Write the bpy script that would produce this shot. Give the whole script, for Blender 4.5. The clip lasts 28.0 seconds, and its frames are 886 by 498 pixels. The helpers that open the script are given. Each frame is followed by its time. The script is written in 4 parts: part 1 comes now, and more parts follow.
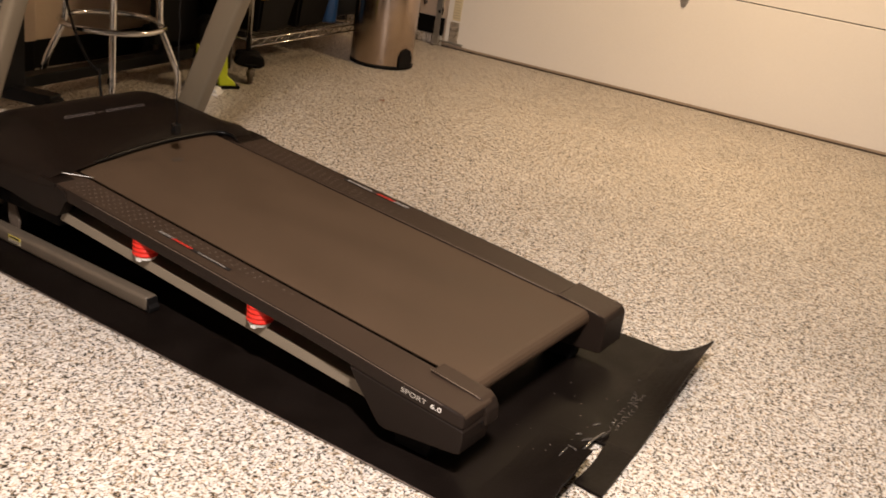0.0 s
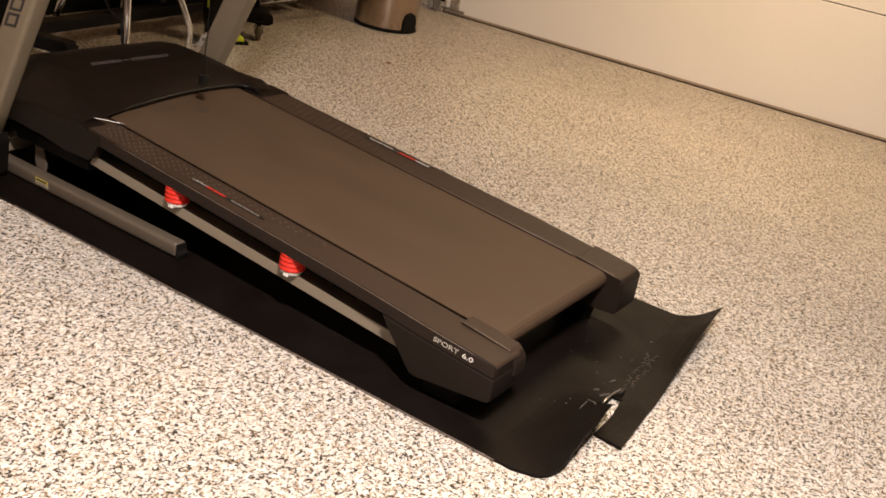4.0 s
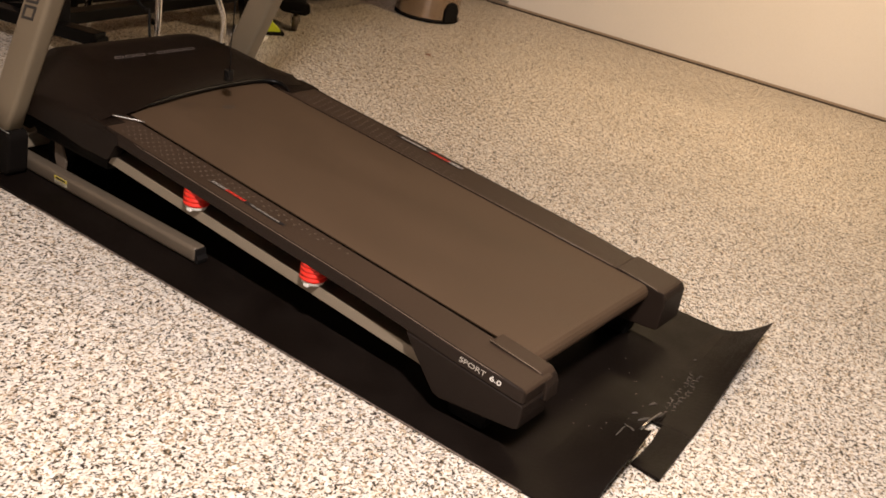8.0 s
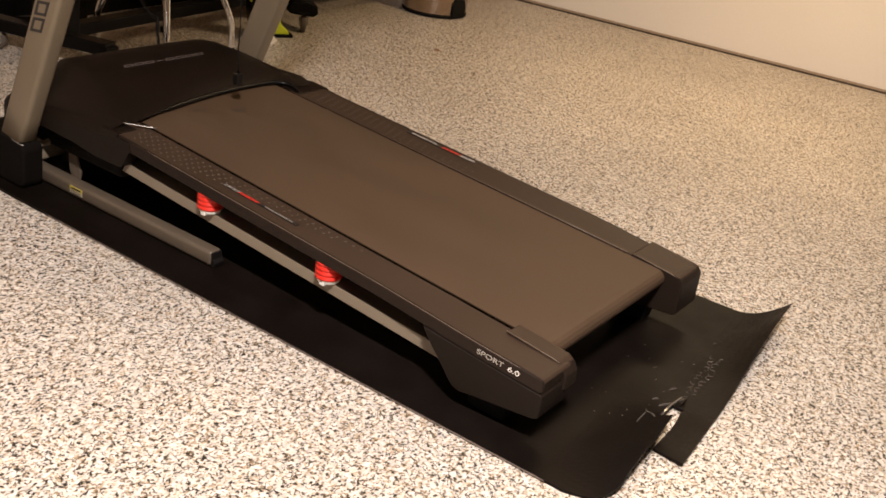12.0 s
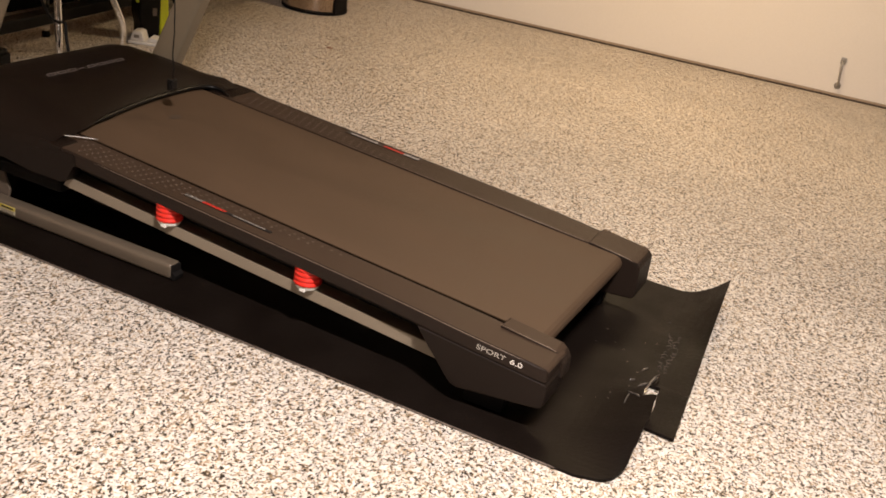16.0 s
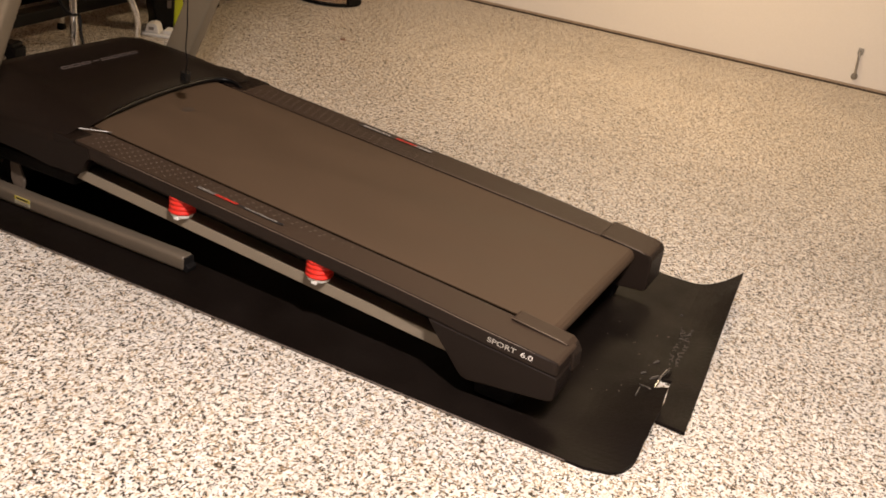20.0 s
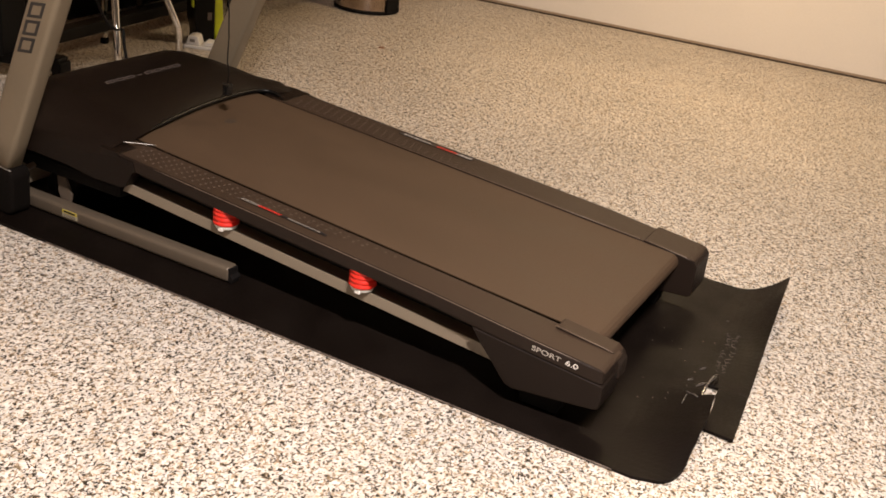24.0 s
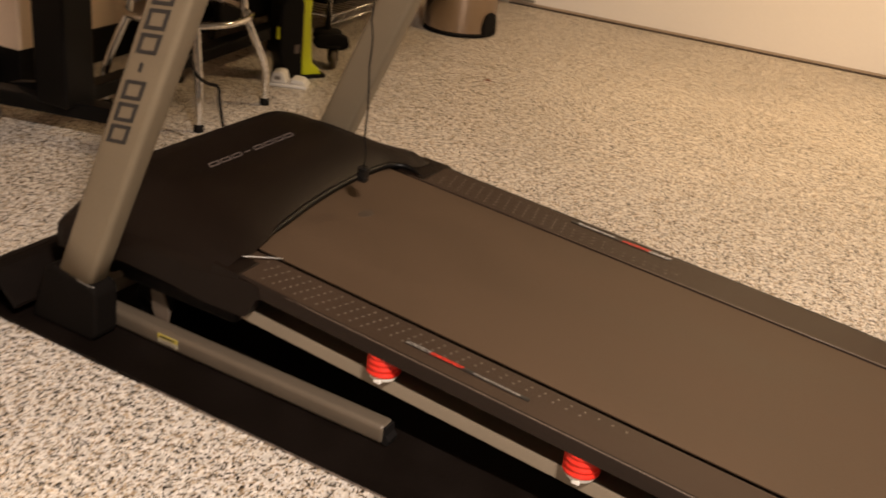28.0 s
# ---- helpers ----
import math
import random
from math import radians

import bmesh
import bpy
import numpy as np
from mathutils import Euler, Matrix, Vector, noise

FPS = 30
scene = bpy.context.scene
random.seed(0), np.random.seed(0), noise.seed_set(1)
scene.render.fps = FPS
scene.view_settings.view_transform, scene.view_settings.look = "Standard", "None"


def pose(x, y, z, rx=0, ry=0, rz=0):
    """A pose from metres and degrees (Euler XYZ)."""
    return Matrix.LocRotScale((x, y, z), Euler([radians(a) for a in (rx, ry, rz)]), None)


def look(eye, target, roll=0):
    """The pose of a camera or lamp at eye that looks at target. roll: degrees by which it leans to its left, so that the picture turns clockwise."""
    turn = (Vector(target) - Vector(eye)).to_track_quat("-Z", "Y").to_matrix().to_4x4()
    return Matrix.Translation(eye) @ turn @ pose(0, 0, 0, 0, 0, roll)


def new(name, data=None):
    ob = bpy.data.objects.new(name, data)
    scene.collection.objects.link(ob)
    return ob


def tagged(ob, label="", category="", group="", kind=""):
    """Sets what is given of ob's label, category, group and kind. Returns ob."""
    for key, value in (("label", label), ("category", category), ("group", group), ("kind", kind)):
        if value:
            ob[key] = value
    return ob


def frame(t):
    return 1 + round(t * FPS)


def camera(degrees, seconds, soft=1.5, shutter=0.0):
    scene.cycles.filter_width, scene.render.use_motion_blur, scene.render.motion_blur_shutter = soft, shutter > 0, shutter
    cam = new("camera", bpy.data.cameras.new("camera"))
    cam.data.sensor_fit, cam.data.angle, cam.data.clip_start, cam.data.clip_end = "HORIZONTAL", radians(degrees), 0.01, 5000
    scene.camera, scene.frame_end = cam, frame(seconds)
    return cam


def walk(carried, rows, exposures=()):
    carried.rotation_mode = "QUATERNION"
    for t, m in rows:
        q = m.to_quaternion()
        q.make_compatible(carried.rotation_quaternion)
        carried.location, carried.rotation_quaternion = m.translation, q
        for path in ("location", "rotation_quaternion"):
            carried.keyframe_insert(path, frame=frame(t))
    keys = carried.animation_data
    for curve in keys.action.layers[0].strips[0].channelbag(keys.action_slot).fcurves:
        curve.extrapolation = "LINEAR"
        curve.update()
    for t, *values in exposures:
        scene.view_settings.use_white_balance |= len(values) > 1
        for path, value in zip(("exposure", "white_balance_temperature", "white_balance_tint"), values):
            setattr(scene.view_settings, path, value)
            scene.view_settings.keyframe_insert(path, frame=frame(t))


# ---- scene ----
cam = camera(47.0, 28.0, soft=1.7, shutter=0.4)

PATH = [
    (0, (0.854, -1.788, 1.118), (-0.074, -0.181, 0.372), 8.8),
    (0.5, (0.854, -1.786, 1.113), (-0.028, -0.153, 0.369), 9.0),
    (1, (0.849, -1.788, 1.109), (-0.073, -0.167, 0.385), 8.6),
    (1.5, (0.846, -1.784, 1.109), (-0.072, -0.17, 0.366), 8.8),
    (2, (0.849, -1.788, 1.103), (-0.071, -0.174, 0.362), 9.1),
    (2.5, (0.836, -1.808, 1.104), (-0.072, -0.208, 0.32), 9.2),
    (3, (0.82, -1.865, 1.103), (-0.039, -0.242, 0.313), 9.4),
    (3.5, (0.802, -1.914, 1.095), (-0.047, -0.283, 0.308), 11.4),
    (5.5, (0.78, -1.862, 1.097), (-0.124, -0.272, 0.287), 11.3),
    (6, (0.767, -1.799, 1.089), (-0.17, -0.242, 0.254), 11.7),
    (6.5, (0.751, -1.773, 1.085), (-0.165, -0.215, 0.228), 11.7),
    (7, (0.748, -1.775, 1.092), (-0.187, -0.232, 0.229), 10.4),
    (7.5, (0.752, -1.768, 1.094), (-0.153, -0.198, 0.248), 10.6),
    (8, (0.742, -1.777, 1.094), (-0.183, -0.211, 0.264), 11.6),
    (8.5, (0.753, -1.785, 1.101), (-0.184, -0.221, 0.28), 11.5),
    (9, (0.766, -1.78, 1.095), (-0.139, -0.203, 0.262), 10.3),
    (9.5, (0.751, -1.778, 1.093), (-0.14, -0.203, 0.242), 10.6),
    (10, (0.757, -1.776, 1.092), (-0.148, -0.211, 0.237), 10.1),
    (10.5, (0.753, -1.782, 1.094), (-0.171, -0.223, 0.248), 9.9),
    (11, (0.754, -1.782, 1.094), (-0.193, -0.233, 0.256), 9.5),
    (11.5, (0.755, -1.779, 1.091), (-0.196, -0.233, 0.25), 9.0),
    (12, (0.755, -1.774, 1.092), (-0.199, -0.231, 0.249), 8.8),
    (12.5, (0.751, -1.771, 1.089), (-0.188, -0.228, 0.231), 10.3),
    (14.5, (0.55, -1.904, 1.079), (-0.209, -0.232, 0.287), 7.6),
    (15, (0.529, -1.928, 1.066), (-0.224, -0.253, 0.274), 8.5),
    (15.5, (0.518, -1.927, 1.067), (-0.19, -0.243, 0.252), 9.7),
    (16, (0.513, -1.929, 1.067), (-0.165, -0.23, 0.258), 9.6),
    (16.5, (0.524, -1.936, 1.073), (-0.161, -0.228, 0.29), 8.9),
    (17, (0.526, -1.942, 1.074), (-0.18, -0.237, 0.306), 8.5),
    (17.5, (0.519, -1.947, 1.073), (-0.182, -0.244, 0.295), 11.3),
    (18, (0.518, -1.949, 1.071), (-0.185, -0.259, 0.265), 10.5),
    (18.5, (0.516, -1.947, 1.073), (-0.176, -0.26, 0.251), 10.2),
    (19, (0.515, -1.937, 1.067), (-0.184, -0.261, 0.23), 10.0),
    (19.5, (0.504, -1.935, 1.075), (-0.207, -0.265, 0.235), 9.9),
    (20, (0.521, -1.926, 1.073), (-0.179, -0.246, 0.243), 9.3),
    (20.5, (0.518, -1.932, 1.074), (-0.181, -0.246, 0.256), 8.7),
    (21, (0.521, -1.94, 1.079), (-0.236, -0.269, 0.283), 7.5),
    (21.5, (0.525, -1.943, 1.086), (-0.246, -0.27, 0.306), 7.0),
    (23.5, (0.512, -1.931, 1.081), (-0.269, -0.275, 0.276), 6.6),
    (24, (0.511, -1.925, 1.078), (-0.259, -0.277, 0.246), 7.6),
    (24.5, (0.497, -1.925, 1.082), (-0.28, -0.276, 0.258), 7.1),
    (25, (0.5, -1.927, 1.078), (-0.277, -0.264, 0.284), 7.9),
    (25.5, (0.498, -1.923, 1.082), (-0.274, -0.276, 0.251), 8.3),
    (26, (0.497, -1.927, 1.075), (-0.243, -0.278, 0.22), 8.2),
    (26.5, (0.418, -1.894, 1.069), (-0.374, -0.255, 0.24), 8.4),
    (27, (0.261, -1.743, 1.052), (-0.541, -0.137, 0.172), 5.8),
    (27.5, (0.092, -1.639, 1.071), (-0.825, -0.083, 0.211), 7.3),
    (27.6, (0.058, -1.616, 1.051), (-0.871, -0.059, 0.206), 7.4),
    (28, (-0.07, -1.535, 1.053), (-0.882, 0.08, 0.197), 6.9),
]
# the clip's camera warms its picture a little at the end
EXPOSURES = [(0.0, 0.0, 6500, 10), (26.2, 0.0, 6500, 10), (27.4, 0.06, 7000, 11), (28.0, 0.06, 7150, 11)]
walk(cam, [(t, look(eye, target, roll)) for t, eye, target, roll in PATH], EXPOSURES)

# ---- light ----
world = bpy.data.worlds.new("World")
scene.world = world
world.use_nodes = True
world.node_tree.nodes["Background"].inputs[0].default_value = (1.0, 0.85, 0.7, 1)
world.node_tree.nodes["Background"].inputs[1].default_value = 0.004
WARM = (1.0, 0.79, 0.60)


def area_lamp(name, eye, target, power, sx, sy, color=WARM):
    d = bpy.data.lights.new(name, "AREA")
    d.shape, d.size, d.size_y, d.energy, d.color = "RECTANGLE", sx, sy, power, color
    d.spread = radians(165)
    ob = new(name, d)
    ob.matrix_world = look(eye, target)
    return ob


area_lamp("ceiling_lamp_light", (0.8, -1.75, 2.62), (0.8, -1.75, 0), 207, 0.4, 0.12, (1.0, 0.885, 0.83))
area_lamp("ceiling_lamp_light", (-0.35, 2.25, 2.10), (-0.35, 2.25, 0), 37, 0.74, 0.28, (1.0, 0.72, 0.42))


# ---- materials ----
def shader(name, base, rough=0.5, metal=0.0, vary=0.15, scale=8.0, fine=120.0, bump=0.15, coat=0.0, stretch=(1, 1, 1), spec=0.5):
    """A principled material whose colour and roughness vary at two scales, with fine relief."""
    m = bpy.data.materials.new(name)
    m.use_nodes = True
    nt = m.node_tree
    N, L = nt.nodes, nt.links
    b = N["Principled BSDF"]
    tc = N.new("ShaderNodeTexCoord")
    mp = N.new("ShaderNodeMapping")
    mp.inputs["Scale"].default_value = stretch
    L.new(tc.outputs["Object"], mp.inputs["Vector"])
    big, small = N.new("ShaderNodeTexNoise"), N.new("ShaderNodeTexNoise")
    for n, s, d in ((big, scale, 5), (small, fine, 3)):
        n.inputs["Scale"].default_value, n.inputs["Detail"].default_value = s, d
        L.new(mp.outputs["Vector"], n.inputs["Vector"])
    mx = N.new("ShaderNodeMath")
    mx.operation = "ADD"
    L.new(big.outputs["Fac"], mx.inputs[0])
    L.new(small.outputs["Fac"], mx.inputs[1])
    ramp = N.new("ShaderNodeMapRange")
    ramp.inputs["From Min"].default_value, ramp.inputs["From Max"].default_value = 0.6, 1.4
    ramp.inputs["To Min"].default_value, ramp.inputs["To Max"].default_value = 1 - vary, 1 + vary
    L.new(mx.outputs[0], ramp.inputs["Value"])
    col = N.new("ShaderNodeVectorMath")
    col.operation = "SCALE"
    col.inputs[0].default_value = base
    L.new(ramp.outputs[0], col.inputs["Scale"])
    L.new(col.outputs[0], b.inputs["Base Color"])
    rr = N.new("ShaderNodeMath")
    rr.operation = "MULTIPLY"
    rr.inputs[1].default_value = rough
    L.new(ramp.outputs[0], rr.inputs[0])
    L.new(rr.outputs[0], b.inputs["Roughness"])
    b.inputs["Metallic"].default_value = metal
    b.inputs["Coat Weight"].default_value = coat
    b.inputs["Specular IOR Level"].default_value = spec
    if bump:
        bp = N.new("ShaderNodeBump")
        bp.inputs["Strength"].default_value, bp.inputs["Distance"].default_value = bump, 0.002
        L.new(small.outputs["Fac"], bp.inputs["Height"])
        L.new(bp.outputs[0], b.inputs["Normal"])
    return m


def flake_floor():
    """Sealed garage floor: pale coat strewn with cream, tan, brown, grey and black paint flakes."""
    m = bpy.data.materials.new("flake_floor")
    m.use_nodes = True
    nt = m.node_tree
    N, L = nt.nodes, nt.links
    b = N["Principled BSDF"]
    tc = N.new("ShaderNodeTexCoord")
    warp = N.new("ShaderNodeTexNoise")
    warp.inputs["Scale"].default_value = 170
    L.new(tc.outputs["Object"], warp.inputs["Vector"])
    off = N.new("ShaderNodeVectorMath")
    off.operation = "MULTIPLY_ADD"
    off.inputs[1].default_value = (0.006, 0.006, 0)
    L.new(warp.outputs["Color"], off.inputs[0])
    L.new(tc.outputs["Object"], off.inputs[2])

    def cells(scale, stops, rot):
        mp = N.new("ShaderNodeMapping")
        mp.inputs["Rotation"].default_value = (0, 0, rot)
        mp.inputs["Scale"].default_value = (1, 0.7, 1)
        L.new(off.outputs[0], mp.inputs["Vector"])
        v = N.new("ShaderNodeTexVoronoi")
        v.inputs["Scale"].default_value = scale
        v.voronoi_dimensions = "2D"
        L.new(mp.outputs[0], v.inputs["Vector"])
        sep = N.new("ShaderNodeSeparateColor")
        L.new(v.outputs["Color"], sep.inputs[0])
        r = N.new("ShaderNodeValToRGB")
        r.color_ramp.interpolation = "CONSTANT"
        el = r.color_ramp.elements
        while len(el) < len(stops):
            el.new(0.5)
        for e, (p, c) in zip(el, stops):
            e.position, e.color = p, (*c, 1)
        L.new(sep.outputs[0], r.inputs["Fac"])
        return r, sep

    base = cells(300, FLAKES_BASE, 0.4)[0]
    dark, s2 = cells(230, FLAKES_TOP, 1.3)
    # loose dark flakes
    gate = N.new("ShaderNodeMath")
    gate.operation = "LESS_THAN"
    L.new(s2.outputs[1], gate.inputs[0])
    # dark coat that shows in the seams between pale flakes, here and there
    seam = N.new("ShaderNodeTexVoronoi")
    seam.voronoi_dimensions, seam.feature = "2D", "DISTANCE_TO_EDGE"
    seam.inputs["Scale"].default_value = 120
    L.new(off.outputs[0], seam.inputs["Vector"])
    bare = N.new("ShaderNodeTexNoise")
    bare.inputs["Scale"].default_value, bare.inputs["Detail"].default_value = 95, 4
    L.new(tc.outputs["Object"], bare.inputs["Vector"])
    rb = N.new("ShaderNodeMapRange")
    rb.inputs["From Min"].default_value, rb.inputs["From Max"].default_value = 0.50, 0.74
    rb.inputs["To Min"].default_value, rb.inputs["To Max"].default_value = 0.0, SEAM_WIDTH
    L.new(bare.outputs["Fac"], rb.inputs["Value"])
    gap = N.new("ShaderNodeMath")
    gap.operation = "LESS_THAN"
    L.new(seam.outputs["Distance"], gap.inputs[0])
    L.new(rb.outputs[0], gap.inputs[1])
    any_dark = N.new("ShaderNodeMath")
    any_dark.operation = "MAXIMUM"
    L.new(gate.outputs[0], any_dark.inputs[0])
    L.new(gap.outputs[0], any_dark.inputs[1])
    mix = N.new("ShaderNodeMix")
    mix.data_type = "RGBA"
    L.new(any_dark.outputs[0], mix.inputs["Factor"])
    L.new(base.outputs["Color"], mix.inputs[6])
    L.new(dark.outputs["Color"], mix.inputs[7])
    wide = N.new("ShaderNodeTexNoise")
    wide.inputs["Scale"].default_value, wide.inputs["Detail"].default_value = 1.6, 6
    L.new(tc.outputs["Object"], wide.inputs["Vector"])
    rg = N.new("ShaderNodeMapRange")
    rg.inputs["From Min"].default_value, rg.inputs["From Max"].default_value = 0.35, 0.65
    rg.inputs["To Min"].default_value, rg.inputs["To Max"].default_value = 0.70, 1.16
    grain = N.new("ShaderNodeTexNoise")
    grain.inputs["Scale"].default_value, grain.inputs["Detail"].default_value = 62, 3
    L.new(tc.outputs["Object"], grain.inputs["Vector"])
    both = N.new("ShaderNodeMix")
    both.inputs["Factor"].default_value = 0.7
    L.new(wide.outputs["Fac"], both.inputs[2])
    L.new(grain.outputs["Fac"], both.inputs[3])
    L.new(both.outputs[0], rg.inputs["Value"])
    # flakes settle in clusters a few centimetres wide
    clump = N.new("ShaderNodeTexNoise")
    clump.inputs["Scale"].default_value, clump.inputs["Detail"].default_value = 105, 3
    L.new(tc.outputs["Object"], clump.inputs["Vector"])
    rc = N.new("ShaderNodeMapRange")
    rc.inputs["From Min"].default_value, rc.inputs["From Max"].default_value = 0.36, 0.64
    rc.inputs["To Min"].default_value, rc.inputs["To Max"].default_value = FLAKE_COVER - 0.14, FLAKE_COVER + 0.16
    L.new(clump.outputs["Fac"], rc.inputs["Value"])
    L.new(rc.outputs[0], gate.inputs[1])
    sc = N.new("ShaderNodeVectorMath")
    sc.operation = "SCALE"
    L.new(mix.outputs[2], sc.inputs[0])
    L.new(rg.outputs[0], sc.inputs["Scale"])
    L.new(sc.outputs[0], b.inputs["Base Color"])
    b.inputs["Roughness"].default_value = 0.42
    b.inputs["Specular IOR Level"].default_value = 0.25
    bp = N.new("ShaderNodeBump")
    bp.inputs["Strength"].default_value, bp.inputs["Distance"].default_value = 0.25, 0.001
    L.new(s2.outputs[2], bp.inputs["Height"])
    L.new(bp.outputs[0], b.inputs["Normal"])
    return m


FLAKES_BASE = [(0.0, (0.62, 0.56, 0.48)), (0.42, (0.70, 0.65, 0.59)), (0.76, (0.50, 0.39, 0.27)), (0.88, (0.32, 0.23, 0.15)), (0.965, (0.06, 0.055, 0.05))]
FLAKES_TOP = [(0.0, (0.026, 0.020, 0.013)), (0.55, (0.085, 0.060, 0.034)), (0.80, (0.22, 0.155, 0.09))]
FLAKE_COVER = 0.10
SEAM_WIDTH = 0.34

M_FLOOR = flake_floor()
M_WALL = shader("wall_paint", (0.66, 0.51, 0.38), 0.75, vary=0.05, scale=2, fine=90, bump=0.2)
# unseen walls and ceiling, coloured dark to lower the fill light
M_WALL2 = shader("low_bounce_wall", (0.24, 0.22, 0.20), 0.75, vary=0.05, scale=2, fine=90)
M_CEIL = shader("low_bounce_ceiling", (0.22, 0.205, 0.19), 0.8, vary=0.04, scale=2, fine=90)
M_DOOR = shader("door_enamel", (0.86, 0.81, 0.755), 0.42, vary=0.03, scale=1.5, fine=160, bump=0.12)
M_SEAL = shader("rubber_seal", (0.07, 0.05, 0.04), 0.7, vary=0.2, scale=12)
M_BLACK = shader("black_baseboard", (0.004, 0.0034, 0.003), 0.5, spec=0.12, vary=0.2)
M_GALV = shader("galvanised_steel", (0.42, 0.40, 0.37), 0.42, metal=0.85, vary=0.2, scale=20)
M_RUBBER = shader("mat_rubber", (0.0054, 0.0035, 0.0026), 0.52, spec=0.10, vary=0.35, scale=9, fine=260, bump=0.35)
M_RUBBER_EDGE = shader("mat_worn_edge", (0.13, 0.10, 0.08), 0.8, vary=0.6, scale=60)
# one charcoal plastic in a lit copy for tops and a shaded copy
M_PLASTIC_LIT = shader("charcoal_plastic_lit", (0.040, 0.0252, 0.0165), 0.50, spec=0.13, vary=0.2, scale=7, fine=500, bump=0.3)
M_EDGE = shader("pale_edge_line", (0.13, 0.095, 0.068), 0.4, vary=0.2, scale=30)
M_PLASTIC_SHADED = shader("charcoal_plastic_shaded", (0.0150, 0.0096, 0.0068), 0.48, spec=0.14, vary=0.2, scale=7, fine=500, bump=0.3)
# same plastic darkened again for the low shell, its shade held in the colour
M_PLASTIC_LOW_SHADE = shader("charcoal_plastic_low_shade", (0.0105, 0.0068, 0.0049), 0.52, spec=0.12, vary=0.2, scale=7, fine=500, bump=0.3)
M_HOOD = shader("hood_plastic", (0.0072, 0.0041, 0.0027), 0.45, spec=0.16, vary=0.18, scale=6, fine=600, bump=0.35)
M_BELT = shader("belt_fabric", (0.0680, 0.0422, 0.0248), 0.62, spec=0.22, vary=0.22, scale=6, fine=420, bump=0.4, stretch=(0.5, 1, 1))
M_GLOSS = shader("gloss_black_trim", (0.006, 0.0055, 0.005), 0.25, vary=0.15)
M_LIP = shader("black_lip_rubber", (0.003, 0.0026, 0.0023), 0.42, spec=0.22, vary=0.15)
# glossy rubber whose base is paled so that glints are painted in
M_GLINT_RUBBER = shader("glint_pale_rubber", (0.070, 0.060, 0.051), 0.18, vary=0.2)
M_DARK = shader("dark_void_plastic", (0.005, 0.004, 0.0036), 0.7, spec=0.15, vary=0.2)
M_BOOT = shader("boot_rubber", (0.0055, 0.0042, 0.0034), 0.8, spec=0.06, vary=0.2)
# base tube darker than the frame rail, whose stronger light is in its colour
M_TUBE = shader("silver_paint_dim", (0.118, 0.092, 0.066), 0.42, metal=0.2, vary=0.1, scale=10, fine=300, bump=0.08)
M_SILVER = shader("silver_paint_lit", (0.20, 0.163, 0.118), 0.5, metal=0.05, vary=0.08, scale=10, fine=300, bump=0.08)
M_POLE = shader("grey_upright_paint", (0.185, 0.147, 0.098), 0.42, metal=0.15, vary=0.08, scale=9, fine=300, bump=0.08)
M_RED = shader("red_elastomer", (0.62, 0.022, 0.012), 0.38, vary=0.1, scale=30)
M_WHITE = shader("white_plastic", (0.72, 0.69, 0.64), 0.45, vary=0.06)
M_PRINT = shader("pale_print", (0.32, 0.29, 0.25), 0.5, vary=0.05, bump=0)
M_PRINT_BRIGHT = shader("white_print", (0.62, 0.58, 0.53), 0.5, vary=0.05, bump=0)
M_PRINT2 = shader("grey_print", (0.22, 0.19, 0.165), 0.5, vary=0.1, bump=0)
M_PRINT_DIM = shader("dull_print", (0.12, 0.095, 0.085), 0.5, vary=0.1, bump=0)
M_PRINT_RED = shader("red_print", (0.55, 0.03, 0.015), 0.5, vary=0.05, bump=0)
M_PRINT_DARK = shader("dark_print", (0.02, 0.018, 0.017), 0.5, vary=0.05, bump=0)
M_STUD = shader("grip_stud", (0.085, 0.062, 0.046), 0.5, vary=0.2, bump=0)
M_BELT_SPOT = shader("belt_dark_spot", (0.043, 0.028, 0.0175), 0.6, vary=0.3, scale=40)
M_STICKER = shader("sticker_black", (0.012, 0.011, 0.011), 0.35, vary=0.1, bump=0)
M_CHROME = shader("chrome", (0.72, 0.70, 0.67), 0.13, metal=1.0, vary=0.25, scale=25, bump=0.03)
M_STEEL = shader("brushed_steel", (0.44, 0.35, 0.285), 0.20, metal=1.0, vary=0.05, scale=6, fine=90, bump=0.0, stretch=(1, 1, 0.02))
# the can's shell is brushed round its girth, so its reflections draw out upright
M_STEEL.node_tree.nodes["Principled BSDF"].inputs["Anisotropic"].default_value = 0.85
M_STEEL.node_tree.nodes["Principled BSDF"].inputs["Anisotropic Rotation"].default_value = 0.25
girth = M_STEEL.node_tree.nodes.new("ShaderNodeTangent")
girth.direction_type, girth.axis = "RADIAL", "Z"
M_STEEL.node_tree.links.new(girth.outputs[0], M_STEEL.node_tree.nodes["Principled BSDF"].inputs["Tangent"])
M_LIME = shader("lime_plastic", (0.55, 0.62, 0.02), 0.42, vary=0.08)
M_LID = shader("yellow_lid_plastic", (0.80, 0.48, 0.02), 0.45, vary=0.07)
M_TOTE = shader("black_tote_plastic", (0.004, 0.0036, 0.0033), 0.5, spec=0.15, vary=0.2)
M_BLUE = shader("blue_plastic", (0.010, 0.050, 0.15), 0.35, vary=0.15)
M_STEELBLACK = shader("black_powder_coat", (0.004, 0.0034, 0.003), 0.45, spec=0.14, vary=0.2, fine=400)
M_CAST = shader("black_cast_iron", (0.0045, 0.004, 0.0036), 0.45, spec=0.2, vary=0.25, fine=300)
